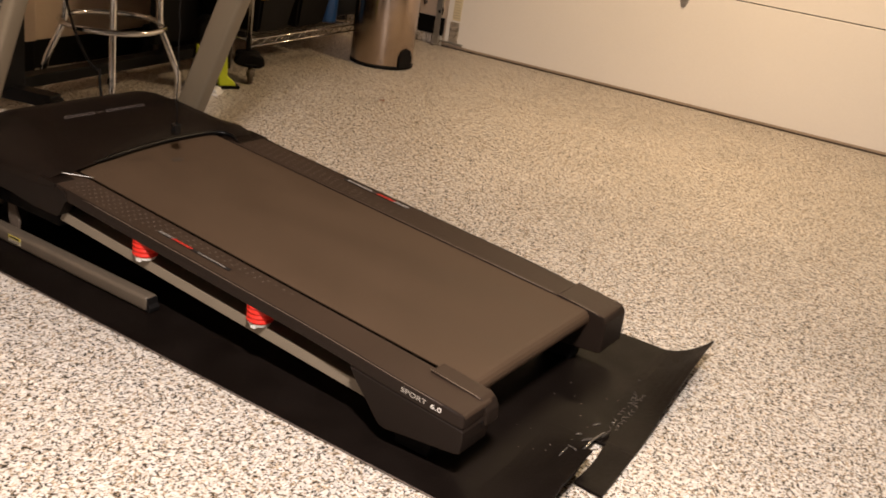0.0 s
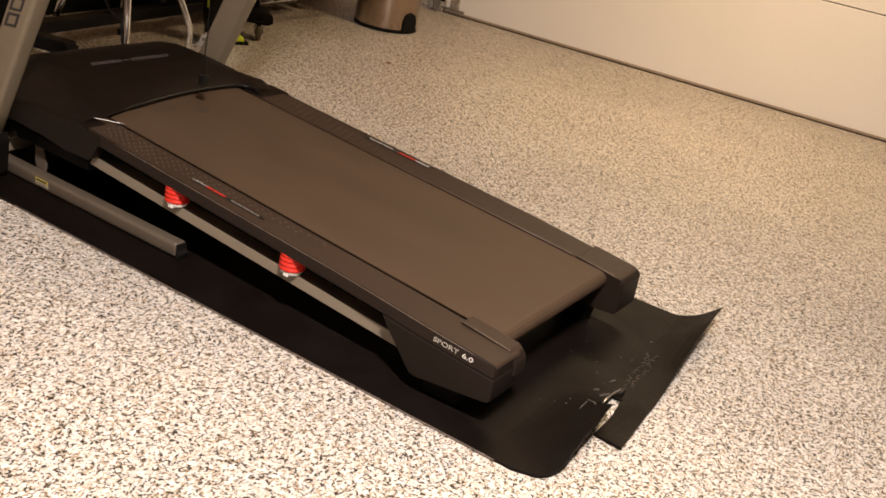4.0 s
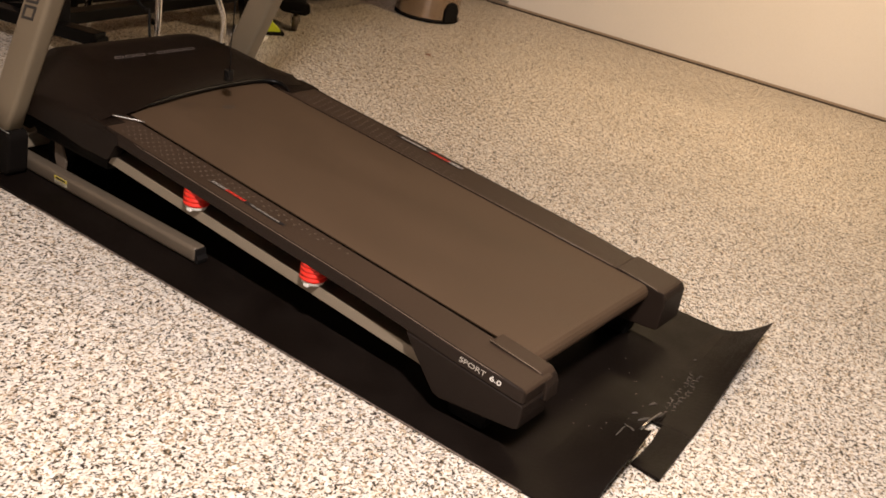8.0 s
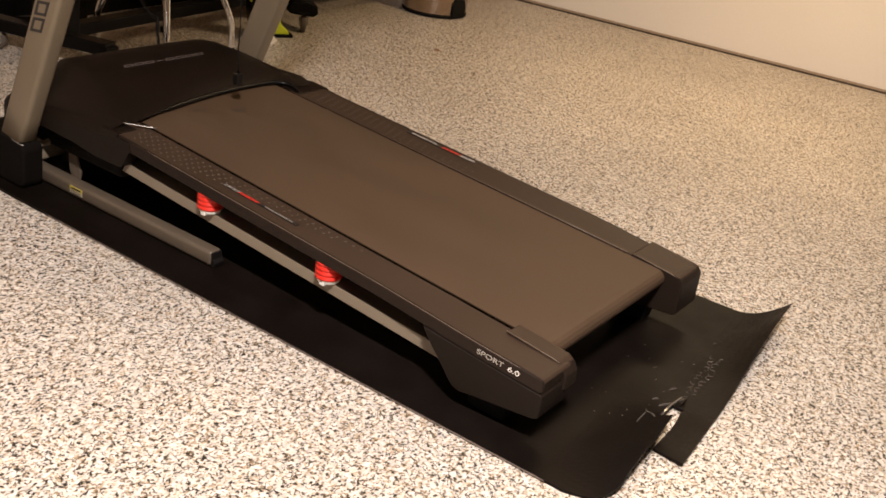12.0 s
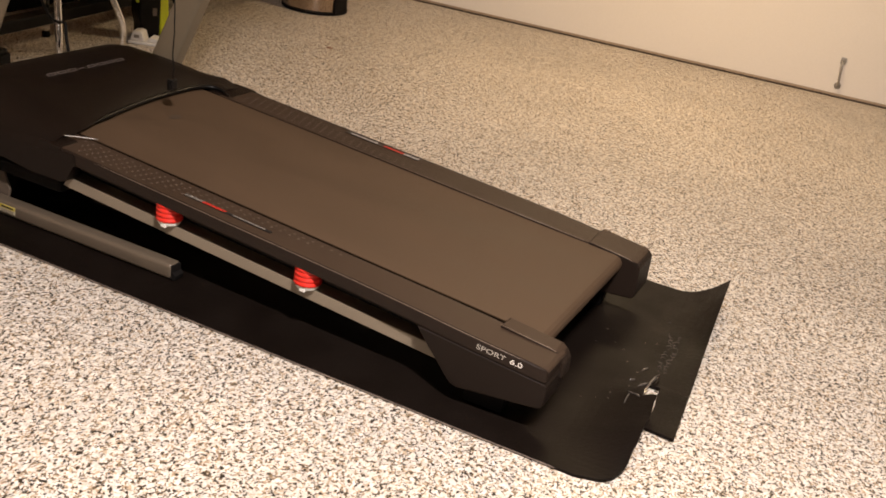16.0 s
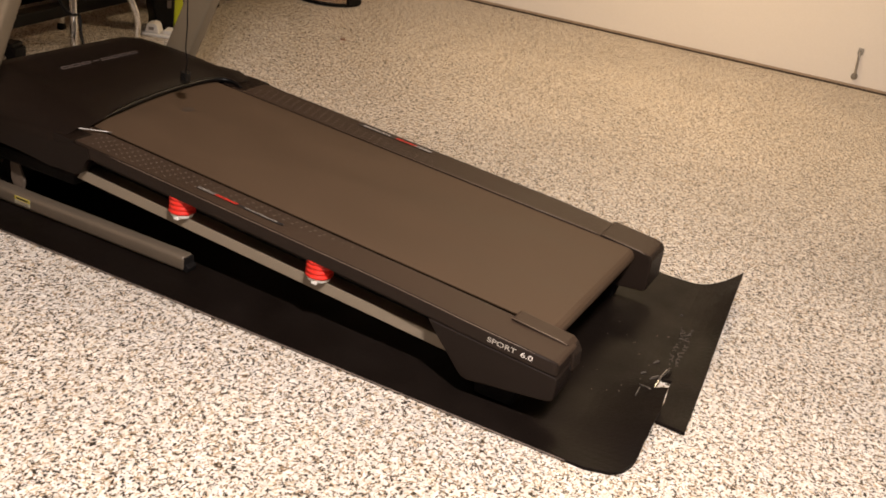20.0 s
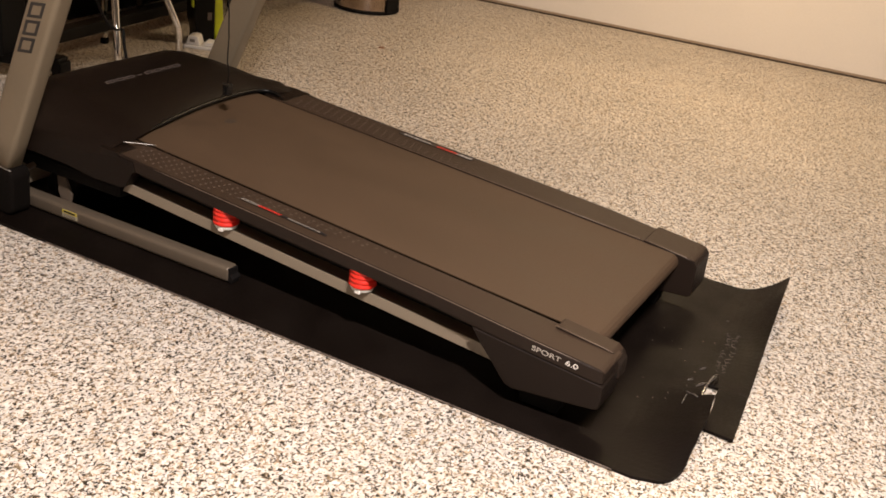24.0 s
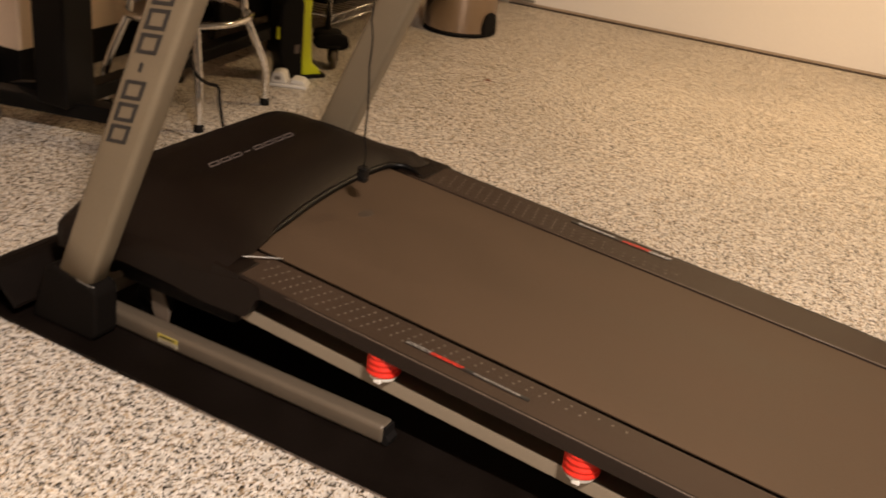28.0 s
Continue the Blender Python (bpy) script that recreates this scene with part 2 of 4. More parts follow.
M_WHEEL = shader("grey_caster_rubber", (0.10, 0.075, 0.055), 0.6, vary=0.2)
M_CRUMB = shader("perished_rubber", (0.16, 0.085, 0.04), 0.8, vary=0.5, scale=200)
M_LEAF = shader("dry_leaf", (0.22, 0.06, 0.03), 0.7, vary=0.4, scale=90)


# ---- mesh helpers ----
def thing(name, x=0, y=0, z=0, rz=0, label="", category="", group="", kind=""):
    ob = new(name)
    ob.empty_display_size = 0.1
    ob.matrix_world = pose(x, y, z, 0, 0, rz)
    return tagged(ob, label, category, group, kind)


def part(name, bm, material, parent=None, label="", smooth=False):
    """Links a bmesh as one mesh object under a thing or a part."""
    me = bpy.data.meshes.new(name)
    bmesh.ops.recalc_face_normals(bm, faces=bm.faces)
    bm.to_mesh(me)
    bm.free()
    for mm in material if isinstance(material, (list, tuple)) else (material,):
        me.materials.append(mm)
    if smooth:
        for p in me.polygons:
            p.use_smooth = True
    ob = new(name, me)
    ob.parent = parent
    if label:
        ob["label"] = label
    return ob


def box(x0, x1, y0, y1, z0, z1, bevel=0.0, segs=2, m=None, bm=None):
    own = bm or bmesh.new()
    r = bmesh.ops.create_cube(own, size=1)["verts"]
    bmesh.ops.transform(own, verts=r, matrix=Matrix.Translation(((x0 + x1) / 2, (y0 + y1) / 2, (z0 + z1) / 2)) @ Matrix.Diagonal((x1 - x0, y1 - y0, z1 - z0, 1)))
    if bevel and bm is None:
        bmesh.ops.bevel(own, geom=own.edges[:], offset=bevel, segments=segs, profile=0.5, affect="EDGES")
        r = own.verts[:]
    if m is not None:
        bmesh.ops.transform(own, verts=r, matrix=m)
    return own


def prism(profile, a, b, axis="y", bevel=0.0, segs=2):
    """A closed outline in the plane across the axis, drawn out from a to b. axis y: outline of (x, z); x: (y, z); z: (x, y)."""
    bm = bmesh.new()

    def at(p, v):
        return {"y": (p[0], v, p[1]), "x": (v, p[0], p[1]), "z": (p[0], p[1], v)}[axis]

    lo, hi = [bm.verts.new(at(p, a)) for p in profile], [bm.verts.new(at(p, b)) for p in profile]
    bm.faces.new(lo), bm.faces.new(hi[::-1])
    n = len(profile)
    for i in range(n):
        bm.faces.new((lo[i], lo[(i + 1) % n], hi[(i + 1) % n], hi[i]))
    if bevel:
        bmesh.ops.recalc_face_normals(bm, faces=bm.faces)
        bmesh.ops.bevel(bm, geom=bm.edges[:], offset=bevel, segments=segs, profile=0.5, affect="EDGES", clamp_overlap=True)
    return bm


def tube(points, radius, sides=10, closed=False, bm=None, flat=1.0):
    """A round bar along points; radius may be a list. flat squeezes it upright."""
    own = bm or bmesh.new()
    pts = [Vector(p) for p in points]
    n = len(pts)
    rings, up = [], Vector((0, 0, 1))
    for i, p in enumerate(pts):
        d = (pts[(i + 1) % n] - pts[i - 1]) if closed else (pts[min(i + 1, n - 1)] - pts[max(i - 1, 0)])
        d.normalize()
        if i == 0:
            side = d.cross(up if abs(d.z) < 0.95 else Vector((1, 0, 0))).normalized()
        else:
            side = (side - d * side.dot(d)).normalized()
        top = side.cross(d)
        r = radius[i] if isinstance(radius, (list, tuple)) else radius
        rings.append([own.verts.new(p + r * (math.cos(a) * side + flat * math.sin(a) * top)) for a in (2 * math.pi * k / sides for k in range(sides))])
    for i in range(n if closed else n - 1):
        a, b = rings[i], rings[(i + 1) % n]
        for k in range(sides):
            own.faces.new((a[k], a[(k + 1) % sides], b[(k + 1) % sides], b[k]))
    if not closed:
        own.faces.new(rings[0]), own.faces.new(rings[-1][::-1])
    return own


def smooth_path(points, steps=6):
    """Catmull-Rom through points."""
    p = [Vector(q) for q in points]
    p = [2 * p[0] - p[1]] + p + [2 * p[-1] - p[-2]]
    out = []
    for i in range(1, len(p) - 2):
        for k in range(steps):
            t = k / steps
            out.append(0.5 * (2 * p[i] + (p[i + 1] - p[i - 1]) * t + (2 * p[i - 1] - 5 * p[i] + 4 * p[i + 1] - p[i + 2]) * t * t + (3 * p[i] - p[i - 1] - 3 * p[i + 1] + p[i + 2]) * t**3))
    return out + [p[-2]]


def lathe(profile, sides=32, m=None, bm=None):
    """(radius, height) pairs turned round z."""
    own = bm or bmesh.new()
    rings = [[own.verts.new((r * math.cos(2 * math.pi * k / sides), r * math.sin(2 * math.pi * k / sides), z)) for k in range(sides)] for r, z in profile]
    for a, b in zip(rings, rings[1:]):
        for k in range(sides):
            own.faces.new((a[k], a[(k + 1) % sides], b[(k + 1) % sides], b[k]))
    own.faces.new(rings[0]), own.faces.new(rings[-1][::-1])
    if m is not None:
        bmesh.ops.transform(own, verts=[v for r in rings for v in r], matrix=m)
    return own


def sheet(grid, thick, bm=None):
    """A closed slab over a grid of points (rows of rows), thick downwards."""
    own = bm or bmesh.new()
    top = [[own.verts.new(p) for p in row] for row in grid]
    low = [[own.verts.new(Vector(p) - Vector((0, 0, thick))) for p in row] for row in grid]
    r, c = len(grid), len(grid[0])
    for i in range(r - 1):
        for j in range(c - 1):
            own.faces.new((top[i][j], top[i][j + 1], top[i + 1][j + 1], top[i + 1][j]))
            own.faces.new((low[i][j], low[i + 1][j], low[i + 1][j + 1], low[i][j + 1]))
    for j in range(c - 1):
        own.faces.new((top[0][j], low[0][j], low[0][j + 1], top[0][j + 1]))
        own.faces.new((top[-1][j], top[-1][j + 1], low[-1][j + 1], low[-1][j]))
    for i in range(r - 1):
        own.faces.new((top[i][0], top[i + 1][0], low[i + 1][0], low[i][0]))
        own.faces.new((top[i][-1], low[i][-1], low[i + 1][-1], top[i + 1][-1]))
    return own


def lettering(name, text, size, m, material, parent, stretch=1.0):
    """Raised letters of the built-in font."""
    cu = bpy.data.curves.new(name, "FONT")
    cu.body, cu.size, cu.extrude, cu.align_x = text, size, 0.0004, "CENTER"
    cu.offset = size * 0.003
    tmp = bpy.data.objects.new(name, cu)
    scene.collection.objects.link(tmp)
    me = bpy.data.meshes.new_from_object(tmp.evaluated_get(bpy.context.evaluated_depsgraph_get()))
    bpy.data.objects.remove(tmp)
    me.transform(m @ Matrix.Diagonal((stretch, 1, 1, 1)))
    me.materials.clear()
    me.materials.append(material)
    ob = new(name, me)
    ob.parent = parent
    return ob


def hollow_mark(a, b, half, lean, stroke, m, z):
    """A plain slanted frame in the plane of a printed mark, which stands in for lettering."""
    bm = bmesh.new()
    out = [(a - lean, -half), (b - lean, -half), (b + lean, half), (a + lean, half)]
    mid = ((a + b) / 2, 0)
    k = 1 - stroke / half
    kx = 1 - 2 * stroke / (b - a)
    inn = [(mid[0] + (x - lean * (1 if y > 0 else -1) - mid[0]) * kx + lean * k * (1 if y > 0 else -1), y * k) for x, y in out]
    lo = [[bm.verts.new((x, y, zz)) for x, y in ring] for ring in (out, inn) for zz in (z, z + 0.0005)]
    o0, o1, i0, i1 = lo
    for q in range(4):
        r = (q + 1) % 4
        bm.faces.new((o1[q], o1[r], i1[r], i1[q]))
        bm.faces.new((o0[q], o0[r], o1[r], o1[q]))
        bm.faces.new((i0[q], i1[q], i1[r], i0[r]))
        bm.faces.new((o0[q], i0[q], i0[r], o0[r]))
    bmesh.ops.transform(bm, verts=bm.verts, matrix=m)
    return bm


# ---- the room; u runs along the garage door, v towards it ----
TURN = 4.8
ROOM = pose(0, 0, 0, 0, 0, TURN)
U0, U1, V0, V1, TOP = -2.64, 3.6, -4.6, 3.405, 2.75


def built(name, bm, material, label="", category="", kind="structure", smooth=False):
    ob = part(name, bm, material, None, label, smooth)
    ob.matrix_world = ROOM
    return tagged(ob, label, category, "", kind)


built("floor", box(U0 - 0.1, U1 + 0.1, V0 - 0.1, V1 + 0.4, -0.12, 0), M_FLOOR, "sealed garage floor with cream, brown and black paint flakes", "floor")
built("ceiling", box(U0 - 0.1, U1 + 0.1, V0 - 0.1, V1 + 0.4, TOP, TOP + 0.1), M_CEIL, "plain unseen garage ceiling, darkened to cut bounce light", "ceiling")
built("wall_west", box(U0 - 0.12, U0, V0, V1 + 0.1, 0, TOP), M_WALL, "beige painted garage wall above a black baseboard", "wall")
built("wall_east", box(U1, U1 + 0.12, V0, V1 + 0.1, 0, TOP), M_WALL2, "plain unseen garage wall, darkened to cut bounce light", "wall")
built("wall_south", box(U0 - 0.12, U1 + 0.12, V0 - 0.12, V0, 0, TOP), M_WALL2, "plain unseen garage wall, darkened to cut bounce light", "wall")
# wall round the garage door: a stub on one side, the header and a stub on the other
D0, D1, DH = -1.96, 2.95, 2.14
built("wall_north", box(U0, D0 + 0.02, V1, V1 + 0.12, 0, TOP), M_WALL, "beige painted wall beside the garage door", "wall")
built("wall_north_header", box(D0 + 0.02, D1 - 0.02, V1, V1 + 0.12, DH - 0.02, TOP), M_WALL, "beige painted wall over the garage door", "wall")
built("wall_north_end", box(D1 - 0.02, U1, V1, V1 + 0.12, 0, TOP), M_WALL, "beige painted wall past the garage door", "wall")
built("stem_wall_curb", box(U0, D0 - 0.02, V1 - 0.012, V1 - 0.002, 0, 0.055, 0.003), M_FLOOR, "flake-coated curb under the black baseboard", "curb")
built("baseboard_north", box(U0 + 0.02, D0 - 0.02, V1 - 0.016, V1 - 0.002, 0.057, 0.155, 0.003), M_BLACK, "black baseboard strip along the wall", "baseboard")
built("baseboard_west", box(U0 + 0.002, U0 + 0.016, V0 + 0.1, V1 - 0.02, 0.0, 0.115, 0.003), M_BLACK, "black baseboard strip along the wall", "baseboard")

# sectional garage door
gd = thing("garage_door", rz=TURN, label="closed white sectional garage door with steel hinges", category="garage door", kind="structure")
DF = V1 - 0.02
PH = 0.555
for i in range(4):
    z0 = (0.018 if i == 0 else 0.022) + i * PH
    z1 = min(z0 + PH - 0.0015, DH + 0.06)
    prof = [(DF + 0.045, z0), (DF + 0.0012, z0), (DF, z0 + 0.002), (DF, z1 - 0.002), (DF + 0.0012, z1), (DF + 0.045, z1)]
    part("door_section", prism(prof, D0, D1, "x"), M_DOOR, gd)
part("bottom_retainer", prism([(DF - 0.003, 0.008), (DF + 0.05, 0.008), (DF + 0.05, 0.020), (DF - 0.003, 0.0175)], D0, D1, "x"), shader("seal_retainer", (0.40, 0.31, 0.23), 0.5, vary=0.12, scale=5), gd, "tan aluminium seal retainer")
part("bottom_seal", prism([(DF - 0.006, 0.0), (DF + 0.05, 0.0), (DF + 0.05, 0.007), (DF + 0.0, 0.007), (DF - 0.007, 0.005)], D0 - 0.01, D1, "x"), M_SEAL, gd, "dark rubber seal on the floor")


def hinge(u, z):
    """Galvanised plate hinge, pointed at its lower end, with a rolled knuckle and two bolts."""
    prof = [(u - 0.034, z + 0.085), (u - 0.034, z - 0.012), (u - 0.012, z - 0.082), (u - 0.005, z - 0.088), (u + 0.005, z - 0.088), (u + 0.012, z - 0.082), (u + 0.034, z - 0.012), (u + 0.034, z + 0.085)]
    h = part("hinge", prism(prof, DF - 0.004, DF - 0.0005, "y"), M_GALV, gd, "galvanised steel hinge")
    part("knuckle", tube([(u - 0.036, DF - 0.009, z), (u + 0.036, DF - 0.009, z)], 0.007, 10), M_GALV, h, smooth=True)
    for dz in (-0.045, 0.045):
        part("bolt", lathe([(0.007, 0), (0.007, 0.004), (0.004, 0.006)], 6, Matrix.Translation((u, DF - 0.004, z + dz)) @ pose(0, 0, 0, 90)), M_GALV, h)


for k in range(4):
    for i in range(1, 4):
        hinge(-0.643 + 1.245 * k, 0.022 + i * PH - 0.002)
# lift handle low on the door
hd = part("lift_handle", tube(smooth_path([(0.583, DF - 0.003, 0.062), (0.583, DF - 0.025, 0.075), (0.579, DF - 0.028, 0.12), (0.575, DF - 0.025, 0.165), (0.575, DF - 0.003, 0.180)], 4), 0.0055, 8), M_GALV, gd, "dull steel lift handle", smooth=True)
part("handle_plate", box(0.564, 0.590, DF - 0.006, DF - 0.0005, 0.165, 0.197, 0.002), M_GALV, hd)
part("handle_foot", lathe([(0.016, 0), (0.016, 0.004), (0.008, 0.008)], 14, Matrix.Translation((0.583, DF - 0.0005, 0.058)) @ pose(0, 0, 0, 90)), M_GALV, hd, smooth=True)
# sticker at the door's edge
st = part("warning_sticker", box(D0 + 0.035, D0 + 0.085, DF - 0.0022, DF - 0.0004, 0.16, 0.32), shader("yellowed_paper", (0.72, 0.62, 0.42), 0.6, vary=0.08, bump=0), gd, "yellowed paper warning sticker with faint print")
part("sticker_band", box(D0 + 0.036, D0 + 0.084, DF - 0.0032, DF - 0.0024, 0.285, 0.302), shader("label_orange", (0.62, 0.40, 0.18), 0.6, bump=0), st)
for i in range(7):
    part("printed_line", box(D0 + 0.040, D0 + 0.080 - 0.004 * (i % 3), DF - 0.0032, DF - 0.0024, 0.172 + i * 0.015, 0.176 + i * 0.015), shader("faded_print", (0.50, 0.42, 0.29), 0.6, bump=0), st)
part("edge_bracket", box(D0 + 0.028, D0 + 0.085, DF - 0.006, DF - 0.0006, 0.030, 0.150, 0.002), shader("crumpled_galvanised", (0.50, 0.44, 0.37), 0.38, metal=0.6, vary=0.6, scale=70, fine=160, bump=0.9), gd, "crumpled galvanised corner bracket")
part("bracket_arm", box(D0 - 0.02, D0 + 0.125, DF - 0.020, DF - 0.006, 0.026, 0.036, 0.002), M_GALV, gd)
# vertical track beside it
tr = thing("door_track", rz=TURN, label="galvanised vertical garage door track on the wall", category="door track", kind="structure")
part("track_channel", prism([(D0 - 0.045, DF - 0.06), (D0 - 0.012, DF - 0.06), (D0 - 0.012, DF - 0.056), (D0 - 0.041, DF - 0.056), (D0 - 0.041, DF + 0.02), (D0 - 0.045, DF + 0.02)], 0.01, DH, "z"), M_GALV, tr)
part("track_bracket", box(D0 - 0.10, D0 - 0.041, DF - 0.01, DF + 0.022, 0.28, 0.31, 0.002), M_GALV, tr)
part("roller", lathe([(0.022, 0), (0.022, 0.012), (0.012, 0.014)], 16, Matrix.Translation((D0 - 0.03, DF - 0.04, 0.2)) @ pose(0, 0, 0, 0, 90)), M_DARK, tr, smooth=True)
hk = thing("hanging_strap", rz=TURN, label="short dark strap hanging on the wall by the door track", category="strap")
part("strap", tube(smooth_path([(D0 - 0.15, DF - 0.02, 0.42), (D0 - 0.15, DF - 0.03, 0.33), (D0 - 0.145, DF - 0.02, 0.27), (D0 - 0.14, DF - 0.025, 0.215)], 4), [0.012] * 12 + [0.005], 8), M_SEAL, hk, smooth=True)
part("buckle", box(D0 - 0.2, D0 - 0.10, DF - 0.035, DF - 0.005, 0.31, 0.345, 0.006), M_DARK, hk)

# projecting column on the west wall
built("wall_column", box(U0 + 0.001, U0 + 0.12, 0.70, 0.98, 0.145, TOP, 0.004), M_WALL, "beige boxed-out column on the wall", "column")
built("column_base", box(U0 + 0.017, U0 + 0.115, 0.705, 0.975, 0.0, 0.145, 0.003), M_BLACK, "black base under the boxed-out column", "baseboard")

# ceiling lamps
for u, v, z in ((0.8, -1.75, 2.63), (-0.35, 2.25, 2.11)):
    cl = thing("ceiling_lamp", u, v, z, label="long white ceiling lamp with a warm diffuser", category="ceiling lamp", group="ceiling lamps")
    part("lamp_housing", box(-0.37, 0.37, -0.14, 0.14, 0.0, 0.07, 0.01), M_WHITE, cl)
    part("lamp_stem", tube([(0, 0, 0.07), (0, 0, TOP - z)], 0.012, 10), M_WHITE, cl, smooth=True)

# ---- the mat ----
MY0, MY1 = -0.412, 0.516


def rear_edge(y):
    return 0.344 - 0.062 * y


def ease(t):
    t = max(0.0, min(1.0, t))
    return t * t * (3 - 2 * t)


def mat_z(x, y):
    """Lift of the mat: the far rear corner and the torn near rear edge curl up."""
    far = 0.056 * max(0.0, (x - 0.19) / 0.12) ** 2.1 * ease((y - 0.02) / 0.46)
    near = 0.047 * min(1.0, max(0.0, (x - 0.16) / 0.14)) ** 1.7 * ease((y + 0.412) / 0.177) * ease((0.01 - y) / 0.12)
    return 0.0075 + far + near + 0.0012 * noise.noise((x * 5, y * 5, 3))


def far_flare(x):
    """The far edge leans out where the corner curls up."""
    return 0.030 * max(0.0, (x - 0.21) / 0.10) ** 1.6


def mat_main():
    # the tear: cut across at the strip's root, a gap beside the strip, then a curled tip over it
    grid, n = [], 62
    ys = sorted([MY0 + (MY1 - MY0) * j / n for j in range(n + 1)] + [-0.0095, -0.0118, -0.108, -0.1125])
    for y in ys:
        w = (y - MY0) / (MY1 - MY0)
        if y > -0.0105:
            xr = rear_edge(y)
        elif y > -0.110:
            xr = 0.259 + 0.006 * ease((-0.05 - y) / 0.06) + 0.002 * noise.noise((y * 70, 0, 0))
        else:
            xr = 0.2935 + 0.010 * ease((-0.11 - y) / 0.12) + 0.002 * noise.noise((y * 40, 0, 0))
            d = y - MY0
            if d < 0.075:
                xr -= 0.075 - math.sqrt(max(0.0, 0.075**2 - (0.075 - d) ** 2))
        row = []
        # the front end rolls up and back over itself
        turns, rad, tail = 222, 0.048 + 0.004 * w, 0.068
        for k in range(20):
            a = radians(turns) * (1 - max(0, k - 4) / 16)
            r = rad * (1 - 0.08 * a / radians(turns))
            out = tail * max(0, 4 - k) / 4
            px = -1.600 + 0.02 * w - r * math.sin(a) - out * math.cos(a)
            row.append((px, y, 0.008 + rad - r * math.cos(a) + out * math.sin(a)))
        for k in range(44):
            x = -1.59 + 1.59 * k / 44
            row.append((x, y, mat_z(x, y)))
        for k in range(19):
            x = xr * k / 18
            row.append((x, y + far_flare(x) * ease((w - 0.6) / 0.4), mat_z(x, y)))
        grid.append(row)
    return sheet(grid, 0.006)


def mat_tongue():
    grid = []
    for j in range(13):
        y = -0.177 + 0.1673 * j / 12
        x0 = 0.283 + 0.009 * ease((-0.01 - y) / 0.10) + 0.0015 * noise.noise((y * 60, 2, 0))
        x1 = rear_edge(y)
        row = []
        for k in range(7):
            x, root = x0 + (x1 - x0) * k / 6, ease((y + 0.06) / 0.05)
            row.append((x, y - (0.008 * k / 6 if j == 0 else 0), root * mat_z(x, -0.0095) + (1 - root) * (0.0075 + 0.003 * k / 6)))
        grid.append(row)
    return sheet(grid, 0.006)


mt = thing("exercise_mat", label="torn black rubber exercise mat with curled ends under the treadmill", category="mat")
part("mat_sheet", mat_main(), M_RUBBER, mt, smooth=False)
part("torn_strip", mat_tongue(), M_RUBBER, mt, "torn strip of black rubber")
# worn pale edge along the near side
part("worn_edge", tube(smooth_path([(-1.2, MY0 - 0.0005, 0.004), (-0.8, MY0 - 0.0005, 0.004), (-0.4, MY0 - 0.0005, 0.004), (0.0, MY0 - 0.0005, 0.004), (0.19, MY0 - 0.0005, 0.0045)], 10), 0.0015, 6), M_RUBBER_EDGE, mt, "frayed brown mat edge")
# raised maker's marks, scuffed and unreadable
rnd = random.Random(5)
# small worn glyphs in two short rows, then larger strokes by the tear
for i in range(27):
    f = i / 26
    x, y = 0.249 + 0.016 * (i % 2) + 0.012 * (1 - f) + rnd.uniform(-0.003, 0.003), 0.050 + 0.185 * f
    z = mat_z(x, y) + 0.0004
    r, a0 = rnd.uniform(0.0042, 0.0072), rnd.uniform(0, 6)
    span = rnd.choice((1.4, 2.2, 3.4, 4.4))
    pts = [(x + 0.9 * r * math.cos(a0 + span * k / 8), y + 1.2 * r * math.sin(a0 + span * k / 8), z) for k in range(9)]
    part("embossed_mark", tube(pts, [0.0004] + [0.0010] * 7 + [0.0004], 6), M_GLINT_RUBBER, mt, "raised glossy marking", smooth=True)
for x0, y0, x1, y1, r in ((0.229, 0.040, 0.240, 0.060, 0.0026), (0.219, -0.024, 0.229, -0.010, 0.0024), (0.243, -0.048, 0.257, -0.005, 0.0032), (0.230, -0.090, 0.246, -0.104, 0.0018), (0.239, -0.146, 0.238, -0.098, 0.0018), (0.243, -0.100, 0.262, -0.118, 0.0024), (0.222, 0.302, 0.228, 0.307, 0.0016), (0.262, 0.005, 0.268, 0.038, 0.0022)):
    pts = [(x0 + (x1 - x0) * k / 4, y0 + (y1 - y0) * k / 4, mat_z(x0 + (x1 - x0) * k / 4, y0 + (y1 - y0) * k / 4) + 0.0004 + 0.001 * math.sin(0.8 * k)) for k in range(5)]
    part("embossed_mark", tube(pts, [0.4 * r, r, r, r, 0.4 * r], 6), M_GLINT_RUBBER, mt, "raised glossy marking", smooth=True)
bm = bmesh.new()
for i in range(16):
    x, y = rnd.uniform(0.06, 0.23), rnd.uniform(-0.27, 0.2)
    s = rnd.uniform(0.0008, 0.0018)
    box(-s, s * rnd.uniform(0.6, 1.6), -s * 0.6, s * 0.6, 0, 0.0008, m=pose(x, y, mat_z(x, y) + 0.0002, 0, 0, rnd.uniform(0, 180)), bm=bm)
tagged(part("dust_flecks", bm, M_RUBBER_EDGE, None), "pale flecks of grit strewn on the black mat", "grit", kind="stuff")
# crumbs of perished rubber beside the torn edge
bm = bmesh.new()
for i in range(70):
    x, y = rnd.gauss(0.285, 0.035), rnd.gauss(-0.33, 0.05)
    s = rnd.uniform(0.0008, 0.0028)
    if x > 0.30 or y < MY0 - 0.004:
        box(-s, s * rnd.uniform(0.6, 1.6), -s * 0.6, s * 0.6, 0, 0.0012, m=pose(x, y, 0.0002, 0, 0, rnd.uniform(0, 180)), bm=bm)
tagged(part("rubber_crumbs", bm, M_CRUMB, None), "brown crumbs of perished rubber on the floor", "crumbs", kind="stuff")
